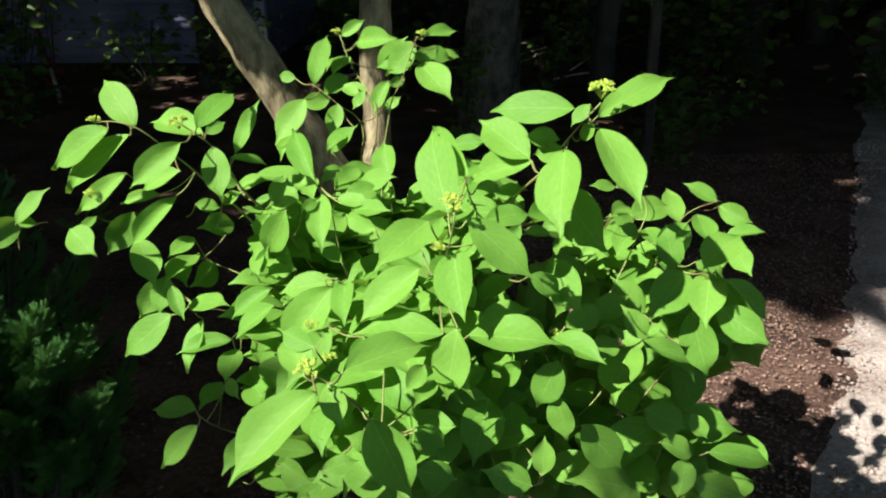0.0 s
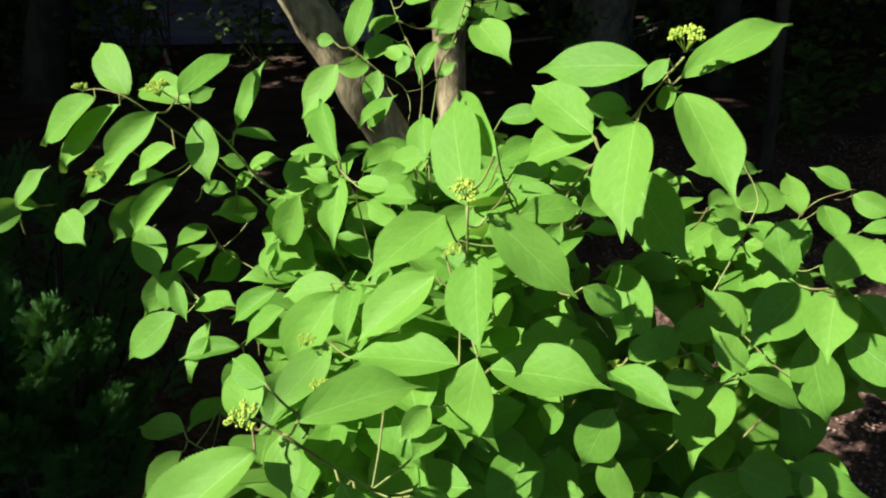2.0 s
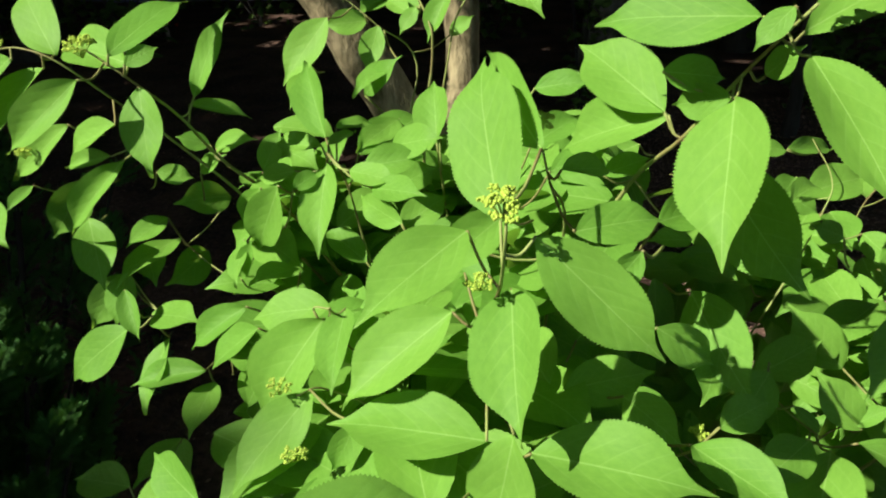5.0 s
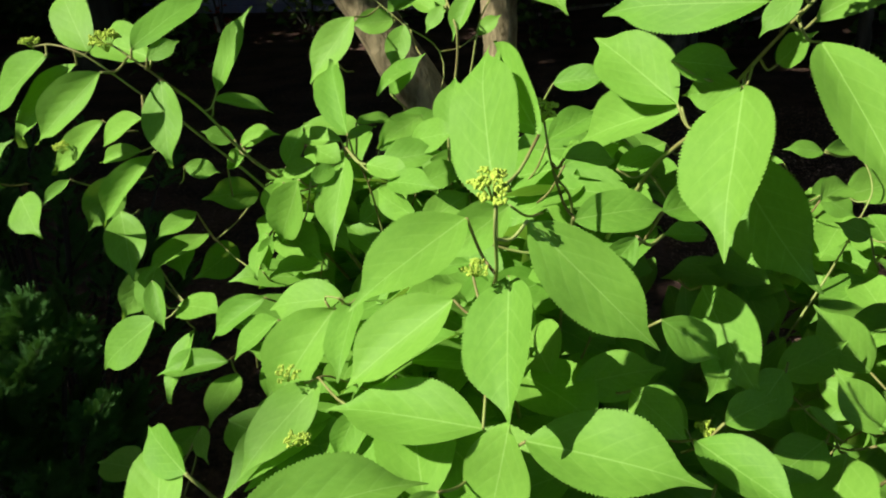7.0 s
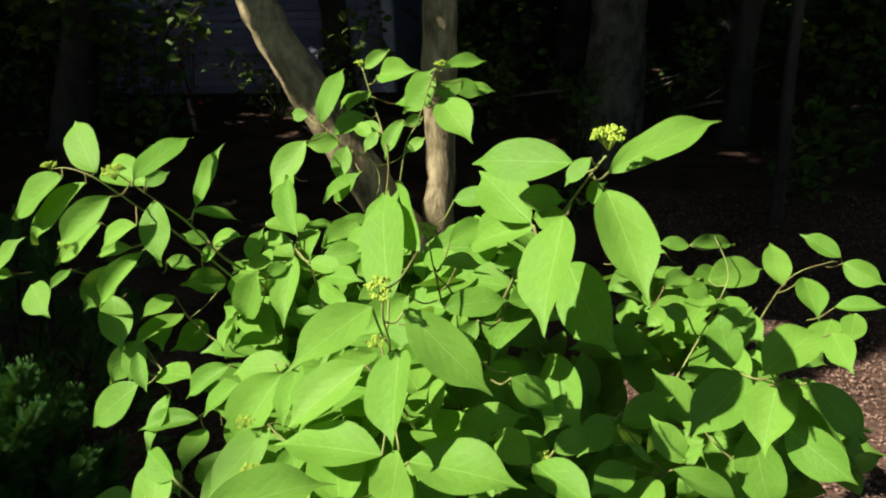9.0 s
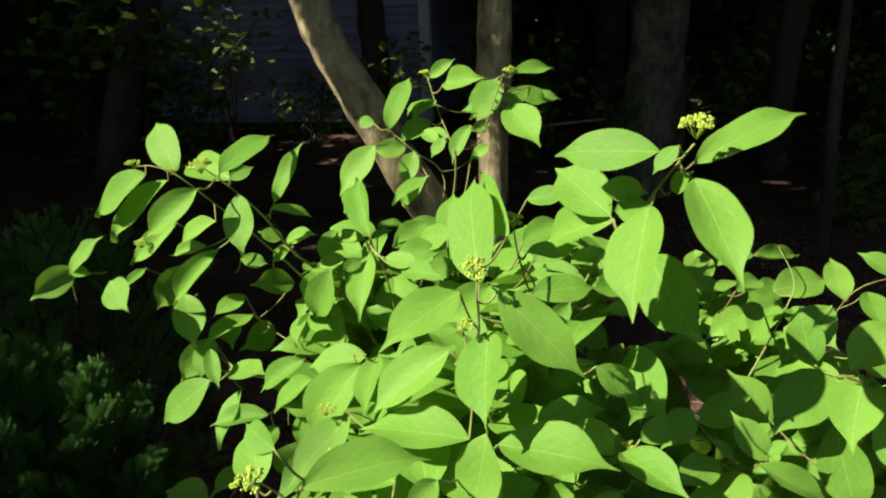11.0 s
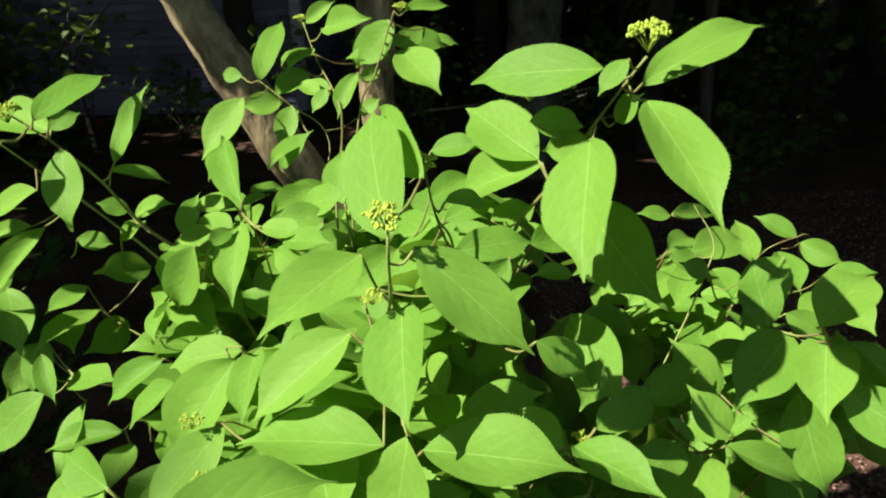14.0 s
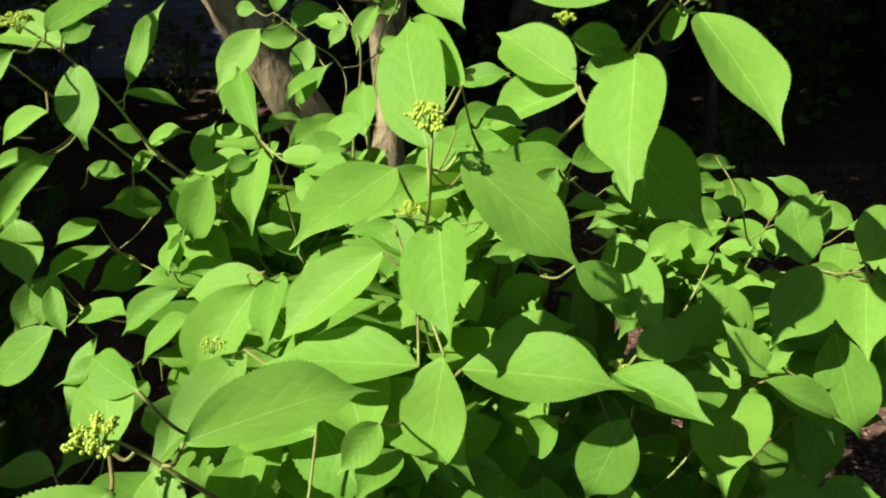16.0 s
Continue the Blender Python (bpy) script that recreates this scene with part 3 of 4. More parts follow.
stem("R", 0.0036, [(0.197, 0.962, 1.308), (0.180, 0.985, 1.278), (0.163, 1.008, 1.246), (0.136, 1.043, 1.193), (0.098, 1.095, 1.125), (0.055, 1.200, 0.950), (0.030, 1.320, 0.500), (0.020, 1.360, -0.020)])
stem("L", 0.0030, [(-0.360, 1.033, 1.266), (-0.351, 1.035, 1.261), (-0.321, 1.042, 1.234), (-0.319, 1.103, 1.187), (-0.306, 1.149, 1.128), (-0.240, 1.220, 1.000), (-0.100, 1.320, 0.600), (-0.020, 1.360, -0.020)])
stem("L2", 0.0026, [(-0.515, 1.128, 1.246), (-0.482, 1.120, 1.249), (-0.445, 1.118, 1.237), (-0.410, 1.143, 1.193), (-0.382, 1.182, 1.143), (-0.290, 1.240, 1.000), (-0.160, 1.300, 0.700), (-0.030, 1.370, -0.020)])
stem("C", 0.0030, [(0.013, 0.822, 1.222), (0.012, 0.821, 1.199), (0.006, 0.860, 1.151), (-0.006, 0.895, 1.090), (0.000, 1.030, 0.900), (0.000, 1.200, 0.500), (0.010, 1.330, -0.020)])
stem("C9", 0.0026, [(0.025, 0.962, 1.226), (0.034, 0.946, 1.191), (0.046, 0.989, 1.137), (0.030, 1.100, 0.950), (0.020, 1.250, 0.500), (0.020, 1.340, -0.020)])
stem("T", 0.0030, [(-0.201, 1.546, 1.324), (-0.176, 1.511, 1.270), (-0.125, 1.383, 1.229), (-0.119, 1.370, 1.186), (-0.130, 1.360, 1.000), (-0.050, 1.380, 0.500), (-0.020, 1.390, -0.020)])
stem("T2", 0.0026, [(-0.046, 1.401, 1.338), (-0.075, 1.404, 1.261), (-0.098, 1.380, 1.199), (-0.110, 1.370, 1.000), (-0.030, 1.380, 0.500), (0.000, 1.390, -0.020)])
stem("T3", 0.0023, [(-0.235, 1.404, 1.254), (-0.192, 1.396, 1.220), (-0.151, 1.433, 1.164), (-0.150, 1.360, 1.020), (-0.060, 1.380, 0.550), (-0.030, 1.380, -0.020)])
stem("N", 0.0026, [(-0.187, 1.130, 1.145), (-0.178, 1.163, 1.095), (-0.160, 1.200, 0.950), (-0.070, 1.300, 0.500), (-0.010, 1.360, -0.020)])
stem("M", 0.0023, [(-0.444, 1.277, 0.972), (-0.321, 1.160, 0.981), (-0.200, 1.220, 0.880), (-0.100, 1.300, 0.500), (-0.030, 1.360, -0.020)])
stem("M3", 0.0023, [(-0.162, 0.913, 1.015), (-0.142, 0.935, 1.006), (-0.100, 0.990, 0.920), (-0.050, 1.150, 0.600), (-0.010, 1.330, -0.020)])
stem("B", 0.0030, [(-0.130, 0.659, 1.106), (-0.128, 0.682, 1.085), (-0.088, 0.710, 1.024), (-0.040, 0.880, 0.800), (-0.010, 1.050, 0.500), (0.000, 1.320, -0.020)])
stem("B2", 0.0026, [(-0.345, 0.929, 0.868), (-0.329, 0.950, 0.835), (-0.220, 1.020, 0.720), (-0.120, 1.150, 0.450), (-0.030, 1.330, -0.020)])
stem("S", 0.0026, [(0.299, 1.021, 0.941), (0.278, 1.027, 0.911), (0.232, 1.019, 0.833), (0.170, 1.080, 0.700), (0.080, 1.200, 0.400), (0.030, 1.330, -0.020)])
stem("Q", 0.0030, [(0.371, 1.012, 1.061), (0.388, 1.032, 1.046), (0.406, 1.042, 0.969), (0.340, 1.100, 0.800), (0.200, 1.200, 0.450), (0.040, 1.340, -0.020)])
stem("Q2", 0.0026, [(0.696, 1.834, 0.888), (0.674, 1.828, 0.887), (0.606, 1.840, 0.841), (0.500, 1.700, 0.750), (0.250, 1.500, 0.400), (0.050, 1.380, -0.020)])
stem("Q3", 0.0026, [(0.413, 1.612, 1.012), (0.429, 1.548, 0.973), (0.416, 1.523, 0.929), (0.340, 1.450, 0.800), (0.150, 1.400, 0.400), (0.040, 1.370, -0.020)])
stem("D", 0.0026, [(0.059, 0.904, 0.919), (0.129, 0.820, 0.853), (0.110, 0.900, 0.750), (0.060, 1.100, 0.400), (0.020, 1.320, -0.020)])
stem("M2", 0.0024, [(-0.143, 0.965, 1.067), (-0.163, 0.985, 1.045), (-0.120, 1.060, 0.900), (-0.060, 1.200, 0.500), (-0.020, 1.350, -0.020)])
stem("M4", 0.0024, [(-0.341, 1.091, 0.903), (-0.324, 1.131, 0.887), (-0.240, 1.150, 0.780), (-0.120, 1.270, 0.400), (-0.030, 1.360, -0.020)])
stem("M5", 0.0024, [(-0.412, 1.110, 0.955), (-0.398, 1.156, 0.928), (-0.320, 1.200, 0.850), (-0.150, 1.300, 0.450), (-0.040, 1.360, -0.020)])
leaf("L2", (-0.463, 1.144, 1.237), (-0.531, 1.220, 1.293), 0.050, (-0.16, -0.67, 0.73))
leaf("L2", (-0.492, 1.116, 1.240), (-0.596, 1.141, 1.170), 0.054, (-0.46, -0.80, 0.40))
leaf("L2", (-0.464, 1.123, 1.229), (-0.592, 1.162, 1.125), 0.046, (-0.49, -0.82, 0.30))
leaf("L", (-0.335, 1.059, 1.248), (-0.423, 1.104, 1.251), 0.045, (-0.28, -0.60, 0.75))
leaf("L2", (-0.702, 1.192, 1.065), (-0.642, 1.207, 1.121), 0.035, (-0.25, -0.84, 0.48))
leaf("L2", (-0.700, 1.192, 1.065), (-0.665, 1.195, 1.061), 0.020, (0.13, -0.67, 0.73))
leaf("T3", (-0.277, 1.464, 1.254), (-0.312, 1.482, 1.256), 0.023, (-0.43, -0.85, 0.29))
leaf("T3", (-0.160, 1.355, 1.188), (-0.203, 1.297, 1.155), 0.034, (-0.12, -0.42, 0.90))
leaf("T", (-0.182, 1.516, 1.287), (-0.206, 1.443, 1.260), 0.034, (-0.03, -0.34, 0.94))
leaf("T", (-0.197, 1.546, 1.322), (-0.148, 1.544, 1.354), 0.026, (-0.24, -0.93, 0.29))
leaf("T2", (-0.032, 1.406, 1.338), (0.028, 1.453, 1.341), 0.032, (0.30, -0.43, 0.85))
leaf("T2", (-0.048, 1.416, 1.322), (-0.105, 1.431, 1.265), 0.047, (-0.36, -0.92, 0.13))
leaf("T3", (-0.112, 1.472, 1.193), (-0.080, 1.481, 1.217), 0.023, (-0.12, -0.87, 0.48))
leaf("T2", (-0.009, 1.437, 1.314), (-0.043, 1.433, 1.292), 0.024, (0.08, -0.99, 0.08))
leaf("M", (-0.263, 1.078, 0.970), (-0.333, 1.096, 0.902), 0.042, (-0.66, -0.51, 0.55))
leaf("M2", (-0.137, 0.986, 1.055), (-0.130, 0.904, 1.024), 0.037, (-0.33, -0.36, 0.88))
leaf("M3", (-0.100, 0.866, 1.030), (-0.117, 0.852, 0.996), 0.024, (0.13, -0.94, 0.33))
leaf("M5", (-0.579, 1.123, 1.080), (-0.523, 1.075, 1.052), 0.046, (-0.17, -0.64, 0.75))
leaf("M5", (-0.434, 1.122, 0.983), (-0.409, 1.091, 0.936), 0.026, (0.04, -0.83, 0.56))
leaf("M5", (-0.389, 1.117, 0.926), (-0.407, 1.065, 0.856), 0.037, (-0.37, -0.70, 0.61))
leaf("B2", (-0.337, 1.016, 0.870), (-0.352, 0.942, 0.870), 0.033, (0.31, -0.06, 0.95))
leaf("B2", (-0.320, 0.990, 0.892), (-0.293, 0.950, 0.881), 0.021, (-0.35, -0.45, 0.82))
leaf("B2", (-0.356, 0.944, 0.869), (-0.426, 0.958, 0.859), 0.042, (-0.18, -0.28, 0.94))
leaf("B", (-0.142, 0.683, 1.084), (-0.166, 0.740, 1.105), 0.037, (-0.23, -0.43, 0.87))
leaf("B2", (-0.344, 0.908, 0.867), (-0.401, 0.904, 0.797), 0.038, (-0.41, -0.82, 0.40))
leaf("B", (-0.118, 0.679, 1.077), (-0.101, 0.644, 1.046), 0.028, (0.04, -0.66, 0.75))
leaf("B", (-0.022, 0.787, 1.035), (-0.044, 0.755, 1.018), 0.025, (0.32, -0.62, 0.72))
leaf("S", (0.256, 0.937, 0.977), (0.215, 0.831, 0.950), 0.063, (-0.35, -0.10, 0.93))
leaf("S", (0.292, 0.992, 0.962), (0.317, 0.985, 0.988), 0.016, (-0.69, -0.51, 0.52))
leaf("Q", (0.372, 1.012, 1.063), (0.444, 1.071, 1.089), 0.055, (-0.04, -0.38, 0.92))
leaf("Q", (0.376, 1.120, 1.091), (0.323, 1.077, 1.038), 0.050, (-0.04, -0.76, 0.65))
leaf("Q", (0.400, 1.036, 1.048), (0.502, 1.059, 0.919), 0.043, (-0.31, -0.86, -0.40))
leaf("Q3", (0.610, 1.553, 0.907), (0.691, 1.545, 0.914), 0.034, (-0.12, -0.45, 0.89))
leaf("Q3", (0.534, 1.311, 0.972), (0.544, 1.242, 0.945), 0.043, (-0.56, -0.37, 0.74))
leaf("Q", (0.452, 1.123, 0.994), (0.523, 1.109, 0.925), 0.048, (0.24, -0.87, 0.43))
leaf("Q", (0.402, 1.014, 0.997), (0.467, 0.968, 0.962), 0.051, (-0.36, -0.83, 0.43))
leaf("Q", (0.382, 0.917, 0.816), (0.477, 0.914, 0.794), 0.041, (0.19, -0.42, 0.89))
leaf("R", (0.182, 1.002, 1.253), (0.200, 0.981, 1.279), 0.022, (-0.76, -0.65, -0.00))
leaf("R", (0.160, 0.999, 1.239), (0.124, 1.030, 1.224), 0.029, (-0.66, -0.75, 0.01))
leaf("R", (0.068, 1.195, 1.198), (0.011, 1.235, 1.182), 0.030, (-0.54, -0.49, 0.68))
leaf("C9", (0.042, 0.938, 1.203), (0.079, 0.976, 1.189), 0.023, (0.52, -0.22, 0.83))
leaf("D", (0.138, 0.802, 0.984), (0.154, 0.796, 0.923), 0.037, (-0.44, -0.90, -0.03))
leaf("D", (0.174, 0.812, 0.935), (0.229, 0.813, 0.867), 0.051, (0.21, -0.96, 0.16))
leaf("S", (0.282, 0.918, 0.887), (0.350, 0.932, 0.844), 0.047, (0.35, -0.90, 0.28))
leaf("D", (0.125, 0.790, 0.876), (0.127, 0.803, 0.927), 0.030, (-0.16, -0.96, 0.24))
leaf("D", (0.111, 0.788, 0.861), (0.046, 0.786, 0.888), 0.041, (0.25, -0.82, 0.52))
leaf("D", (0.265, 0.848, 0.803), (0.152, 0.783, 0.873), 0.069, (0.63, -0.34, 0.70))
leaf("S", (0.325, 0.862, 0.782), (0.347, 0.909, 0.817), 0.036, (-0.19, -0.54, 0.82))
leaf("S", (0.352, 0.889, 0.788), (0.429, 0.882, 0.763), 0.047, (0.08, -0.85, 0.52))
leaf("B", (-0.032, 0.736, 0.978), (-0.006, 0.733, 0.945), 0.024, (0.28, -0.91, 0.31))
leaf("B", (-0.191, 0.757, 0.919), (-0.146, 0.716, 0.923), 0.035, (-0.63, -0.65, 0.42))
leaf("B", (-0.131, 0.684, 0.963), (-0.093, 0.701, 0.966), 0.024, (0.16, -0.52, 0.84))
leaf("B", (-0.033, 0.746, 0.919), (0.018, 0.760, 0.892), 0.034, (0.45, -0.77, 0.46))
leaf("L", (-0.323, 1.033, 1.253), (-0.299, 1.051, 1.264), 0.019, (0.34, -0.78, 0.52))
leaf("M", (-0.274, 1.174, 1.107), (-0.248, 1.181, 1.154), 0.028, (-0.16, -0.96, 0.23))
leaf("M2", (-0.209, 1.085, 1.124), (-0.189, 1.110, 1.132), 0.019, (0.45, -0.58, 0.68))
leaf("M", (-0.294, 1.173, 1.075), (-0.255, 1.158, 1.098), 0.027, (-0.51, -0.78, 0.37))
leaf("N", (-0.159, 1.108, 1.135), (-0.103, 1.082, 1.132), 0.026, (-0.22, -0.55, 0.81))
leaf("N", (-0.132, 1.087, 1.126), (-0.074, 1.051, 1.134), 0.030, (-0.41, -0.50, 0.76))
leaf("N", (-0.100, 1.059, 1.103), (-0.148, 1.102, 1.112), 0.031, (-0.60, -0.74, 0.32))
leaf("N", (-0.226, 1.141, 1.121), (-0.276, 1.163, 1.102), 0.024, (-0.49, -0.67, 0.56))
leaf("M", (-0.366, 1.213, 1.091), (-0.324, 1.198, 1.117), 0.022, (-0.49, -0.81, 0.32))
leaf("T", (-0.153, 1.409, 1.232), (-0.190, 1.442, 1.246), 0.025, (-0.25, -0.60, 0.76))
leaf("T", (-0.143, 1.410, 1.240), (-0.164, 1.398, 1.208), 0.022, (-0.19, -0.86, 0.47))
leaf("T2", (-0.057, 1.426, 1.279), (-0.124, 1.456, 1.275), 0.031, (-0.28, -0.52, 0.81))
leaf("T2", (-0.070, 1.413, 1.263), (-0.101, 1.401, 1.250), 0.021, (0.28, -0.94, 0.20))
leaf("T2", (-0.019, 1.446, 1.308), (-0.057, 1.431, 1.292), 0.026, (0.31, -0.93, 0.19))
leaf("T2", (-0.032, 1.465, 1.308), (0.016, 1.478, 1.284), 0.031, (0.40, -0.85, 0.35))
leaf("T", (-0.164, 1.513, 1.315), (-0.081, 1.451, 1.328), 0.044, (-0.58, -0.67, 0.47))
leaf("T2", (-0.055, 1.420, 1.326), (-0.094, 1.441, 1.276), 0.039, (-0.37, -0.92, -0.10))
leaf("T", (-0.200, 1.504, 1.288), (-0.218, 1.461, 1.266), 0.021, (-0.18, -0.39, 0.90))
leaf("B", (-0.030, 0.744, 0.979), (0.004, 0.744, 0.949), 0.027, (0.40, -0.81, 0.44))
leaf("D", (0.097, 0.842, 1.008), (0.078, 0.857, 0.963), 0.029, (-0.72, -0.69, 0.08))
leaf("B", (-0.012, 0.792, 1.012), (-0.033, 0.745, 1.005), 0.028, (0.08, -0.19, 0.98))
leaf("S", (0.358, 0.946, 0.862), (0.383, 0.935, 0.825), 0.026, (-0.02, -0.96, 0.27))
leaf("S", (0.305, 0.901, 0.845), (0.357, 0.909, 0.813), 0.036, (0.49, -0.56, 0.66))
leaf("B", (-0.067, 0.705, 0.977), (-0.108, 0.705, 0.996), 0.026, (0.28, -0.75, 0.60))
leaf("M5", (-0.460, 1.174, 0.978), (-0.469, 1.141, 0.920), 0.039, (0.08, -0.87, 0.49))
leaf("L2", (-0.572, 1.199, 1.073), (-0.588, 1.163, 1.053), 0.019, (0.12, -0.53, 0.84))
leaf("Q3", (0.513, 1.440, 0.891), (0.575, 1.440, 0.855), 0.042, (0.14, -0.96, 0.25))
leaf("Q3", (0.606, 1.546, 0.888), (0.560, 1.444, 0.852), 0.056, (-0.36, -0.16, 0.92))
leaf("Q2", (0.695, 1.690, 0.838), (0.668, 1.622, 0.800), 0.048, (-0.10, -0.46, 0.88))
leaf("Q3", (0.341, 1.453, 0.986), (0.388, 1.455, 0.957), 0.032, (0.19, -0.96, 0.21))
leaf("Q3", (0.421, 1.383, 0.962), (0.450, 1.328, 0.943), 0.038, (-0.51, -0.50, 0.70))
leaf("Q", (0.309, 1.142, 1.066), (0.274, 1.134, 1.082), 0.023, (0.32, -0.91, 0.26))
leaf("R", (0.292, 1.262, 1.053), (0.334, 1.314, 1.051), 0.033, (0.40, -0.30, 0.87))
leaf("C9", (0.090, 0.846, 1.188), (0.070, 0.836, 1.163), 0.019, (0.08, -0.95, 0.31))
leaf("R", (0.109, 0.929, 1.170), (0.151, 0.971, 1.164), 0.031, (0.50, -0.39, 0.77))
leaf("S", (0.165, 0.955, 1.056), (0.147, 0.898, 1.041), 0.035, (0.34, -0.35, 0.88))
leaf("S", (0.113, 0.914, 1.095), (0.156, 0.920, 1.062), 0.031, (0.36, -0.87, 0.33))
leaf("S", (0.213, 0.977, 1.020), (0.179, 0.930, 0.997), 0.036, (0.28, -0.57, 0.77))
leaf("L2", (-0.389, 1.103, 1.178), (-0.460, 1.130, 1.139), 0.036, (-0.54, -0.61, 0.58))
leaf("M", (-0.395, 1.171, 1.105), (-0.358, 1.182, 1.094), 0.024, (0.38, -0.76, 0.53))
leaf("M", (-0.295, 1.146, 1.038), (-0.285, 1.087, 1.011), 0.028, (-0.40, -0.43, 0.81))
leaf("M", (-0.275, 1.163, 1.092), (-0.309, 1.179, 1.047), 0.027, (-0.42, -0.91, -0.02))
leaf("M", (-0.518, 1.221, 1.073), (-0.564, 1.198, 1.005), 0.050, (0.36, -0.93, 0.08))
leaf("M", (-0.471, 1.236, 0.982), (-0.430, 1.178, 0.955), 0.044, (0.09, -0.37, 0.92))
leaf("M5", (-0.472, 1.178, 0.971), (-0.505, 1.144, 0.913), 0.043, (0.41, -0.87, 0.28))
leaf("M", (-0.412, 1.282, 0.954), (-0.436, 1.205, 0.941), 0.048, (0.85, -0.34, 0.40))
leaf("L2", (-0.704, 1.206, 1.067), (-0.747, 1.150, 1.031), 0.046, (0.63, -0.69, 0.34))
leaf("N", (-0.153, 1.136, 1.129), (-0.094, 1.153, 1.134), 0.036, (0.15, -0.71, 0.69))
leaf("N", (-0.131, 1.174, 1.138), (-0.069, 1.142, 1.158), 0.038, (-0.52, -0.67, 0.53))
leaf("N", (-0.145, 1.278, 1.136), (-0.179, 1.206, 1.120), 0.037, (0.37, -0.37, 0.85))
leaf("L", (-0.334, 1.030, 1.262), (-0.299, 1.119, 1.291), 0.042, (0.16, -0.36, 0.92))
leaf("L", (-0.307, 1.114, 1.205), (-0.268, 1.134, 1.281), 0.027, (-0.12, -0.95, 0.30))
leaf("L", (-0.317, 1.038, 1.233), (-0.303, 1.005, 1.163), 0.041, (0.01, -0.90, 0.43))
leaf("L", (-0.347, 1.000, 1.248), (-0.422, 0.992, 1.186), 0.038, (-0.14, -0.95, 0.30))
leaf("L2", (-0.518, 1.213, 1.144), (-0.619, 1.231, 1.066), 0.036, (-0.31, -0.93, 0.18))
leaf("L2", (-0.416, 1.144, 1.126), (-0.504, 1.155, 1.033), 0.036, (-0.29, -0.94, 0.17))
leaf("L2", (-0.457, 1.189, 1.115), (-0.532, 1.209, 1.092), 0.024, (-0.38, -0.71, 0.59))
leaf("L", (-0.318, 1.123, 1.194), (-0.267, 1.150, 1.172), 0.018, (0.55, -0.43, 0.71))
leaf("L", (-0.323, 1.161, 1.140), (-0.355, 1.151, 1.152), 0.021, (0.41, -0.81, 0.43))
leaf("L", (-0.329, 1.185, 1.128), (-0.270, 1.164, 1.146), 0.027, (-0.42, -0.66, 0.63))
leaf("T3", (-0.240, 1.346, 1.238), (-0.292, 1.312, 1.164), 0.049, (-0.13, -0.86, 0.49))
leaf("T3", (-0.279, 1.375, 1.179), (-0.280, 1.294, 1.140), 0.028, (-0.04, -0.43, 0.90))
leaf("N", (-0.208, 1.196, 1.138), (-0.256, 1.298, 1.197), 0.044, (-0.44, -0.60, 0.67))
leaf("N", (-0.186, 1.123, 1.136), (-0.177, 1.045, 1.071), 0.042, (-0.24, -0.63, 0.73))
leaf("N", (-0.195, 1.143, 1.146), (-0.257, 1.176, 1.137), 0.025, (-0.39, -0.51, 0.77))
leaf("N", (-0.187, 1.138, 1.150), (-0.170, 1.183, 1.150), 0.015, (0.25, -0.08, 0.96))
leaf("N", (-0.176, 1.205, 1.118), (-0.114, 1.321, 1.125), 0.057, (0.20, -0.17, 0.97))
leaf("N", (-0.191, 1.181, 1.155), (-0.162, 1.224, 1.146), 0.020, (0.50, -0.16, 0.85))
leaf("T3", (-0.198, 1.335, 1.147), (-0.146, 1.322, 1.199), 0.029, (-0.48, -0.84, 0.26))
leaf("N", (-0.087, 1.191, 1.136), (-0.098, 1.258, 1.185), 0.044, (-0.42, -0.58, 0.70))
leaf("C", (0.006, 0.865, 1.196), (-0.013, 0.969, 1.274), 0.060, (-0.50, -0.57, 0.65))
leaf("C", (0.029, 0.893, 1.233), (-0.013, 1.010, 1.268), 0.040, (-0.76, -0.43, 0.50))
leaf("R", (0.013, 1.193, 1.194), (0.069, 1.190, 1.202), 0.030, (-0.14, -0.76, 0.63))
leaf("C", (-0.018, 0.890, 1.177), (-0.080, 0.820, 1.141), 0.052, (0.03, -0.48, 0.88))
leaf("C", (0.029, 0.834, 1.201), (0.106, 0.820, 1.129), 0.045, (0.12, -0.94, 0.31))
leaf("C", (0.013, 0.870, 1.146), (0.026, 0.777, 1.094), 0.054, (-0.51, -0.47, 0.72))
leaf("C", (-0.030, 0.892, 1.113), (-0.106, 0.854, 1.053), 0.052, (-0.29, -0.60, 0.75))
leaf("C", (-0.000, 0.830, 1.053), (-0.116, 0.850, 1.041), 0.055, (-0.15, -0.28, 0.95))
leaf("C", (0.030, 0.812, 1.061), (0.138, 0.784, 1.063), 0.058, (-0.09, -0.31, 0.95))
leaf("C", (0.018, 0.826, 1.063), (0.005, 0.820, 0.965), 0.051, (-0.44, -0.89, 0.11))
leaf("R", (0.167, 0.971, 1.299), (0.062, 1.023, 1.284), 0.047, (-0.43, -0.70, 0.57))
leaf("R", (0.159, 0.982, 1.242), (0.146, 0.888, 1.154), 0.068, (-0.60, -0.50, 0.62))
leaf("R", (0.199, 0.965, 1.275), (0.236, 0.864, 1.199), 0.054, (0.05, -0.59, 0.81))
leaf("R", (0.164, 1.028, 1.174), (0.217, 0.932, 1.113), 0.066, (-0.56, -0.64, 0.51))
leaf("R", (0.122, 1.054, 1.211), (0.054, 1.139, 1.248), 0.060, (-0.35, -0.59, 0.73))
leaf("R", (0.112, 1.010, 1.254), (0.161, 1.029, 1.244), 0.029, (0.41, -0.84, 0.35))
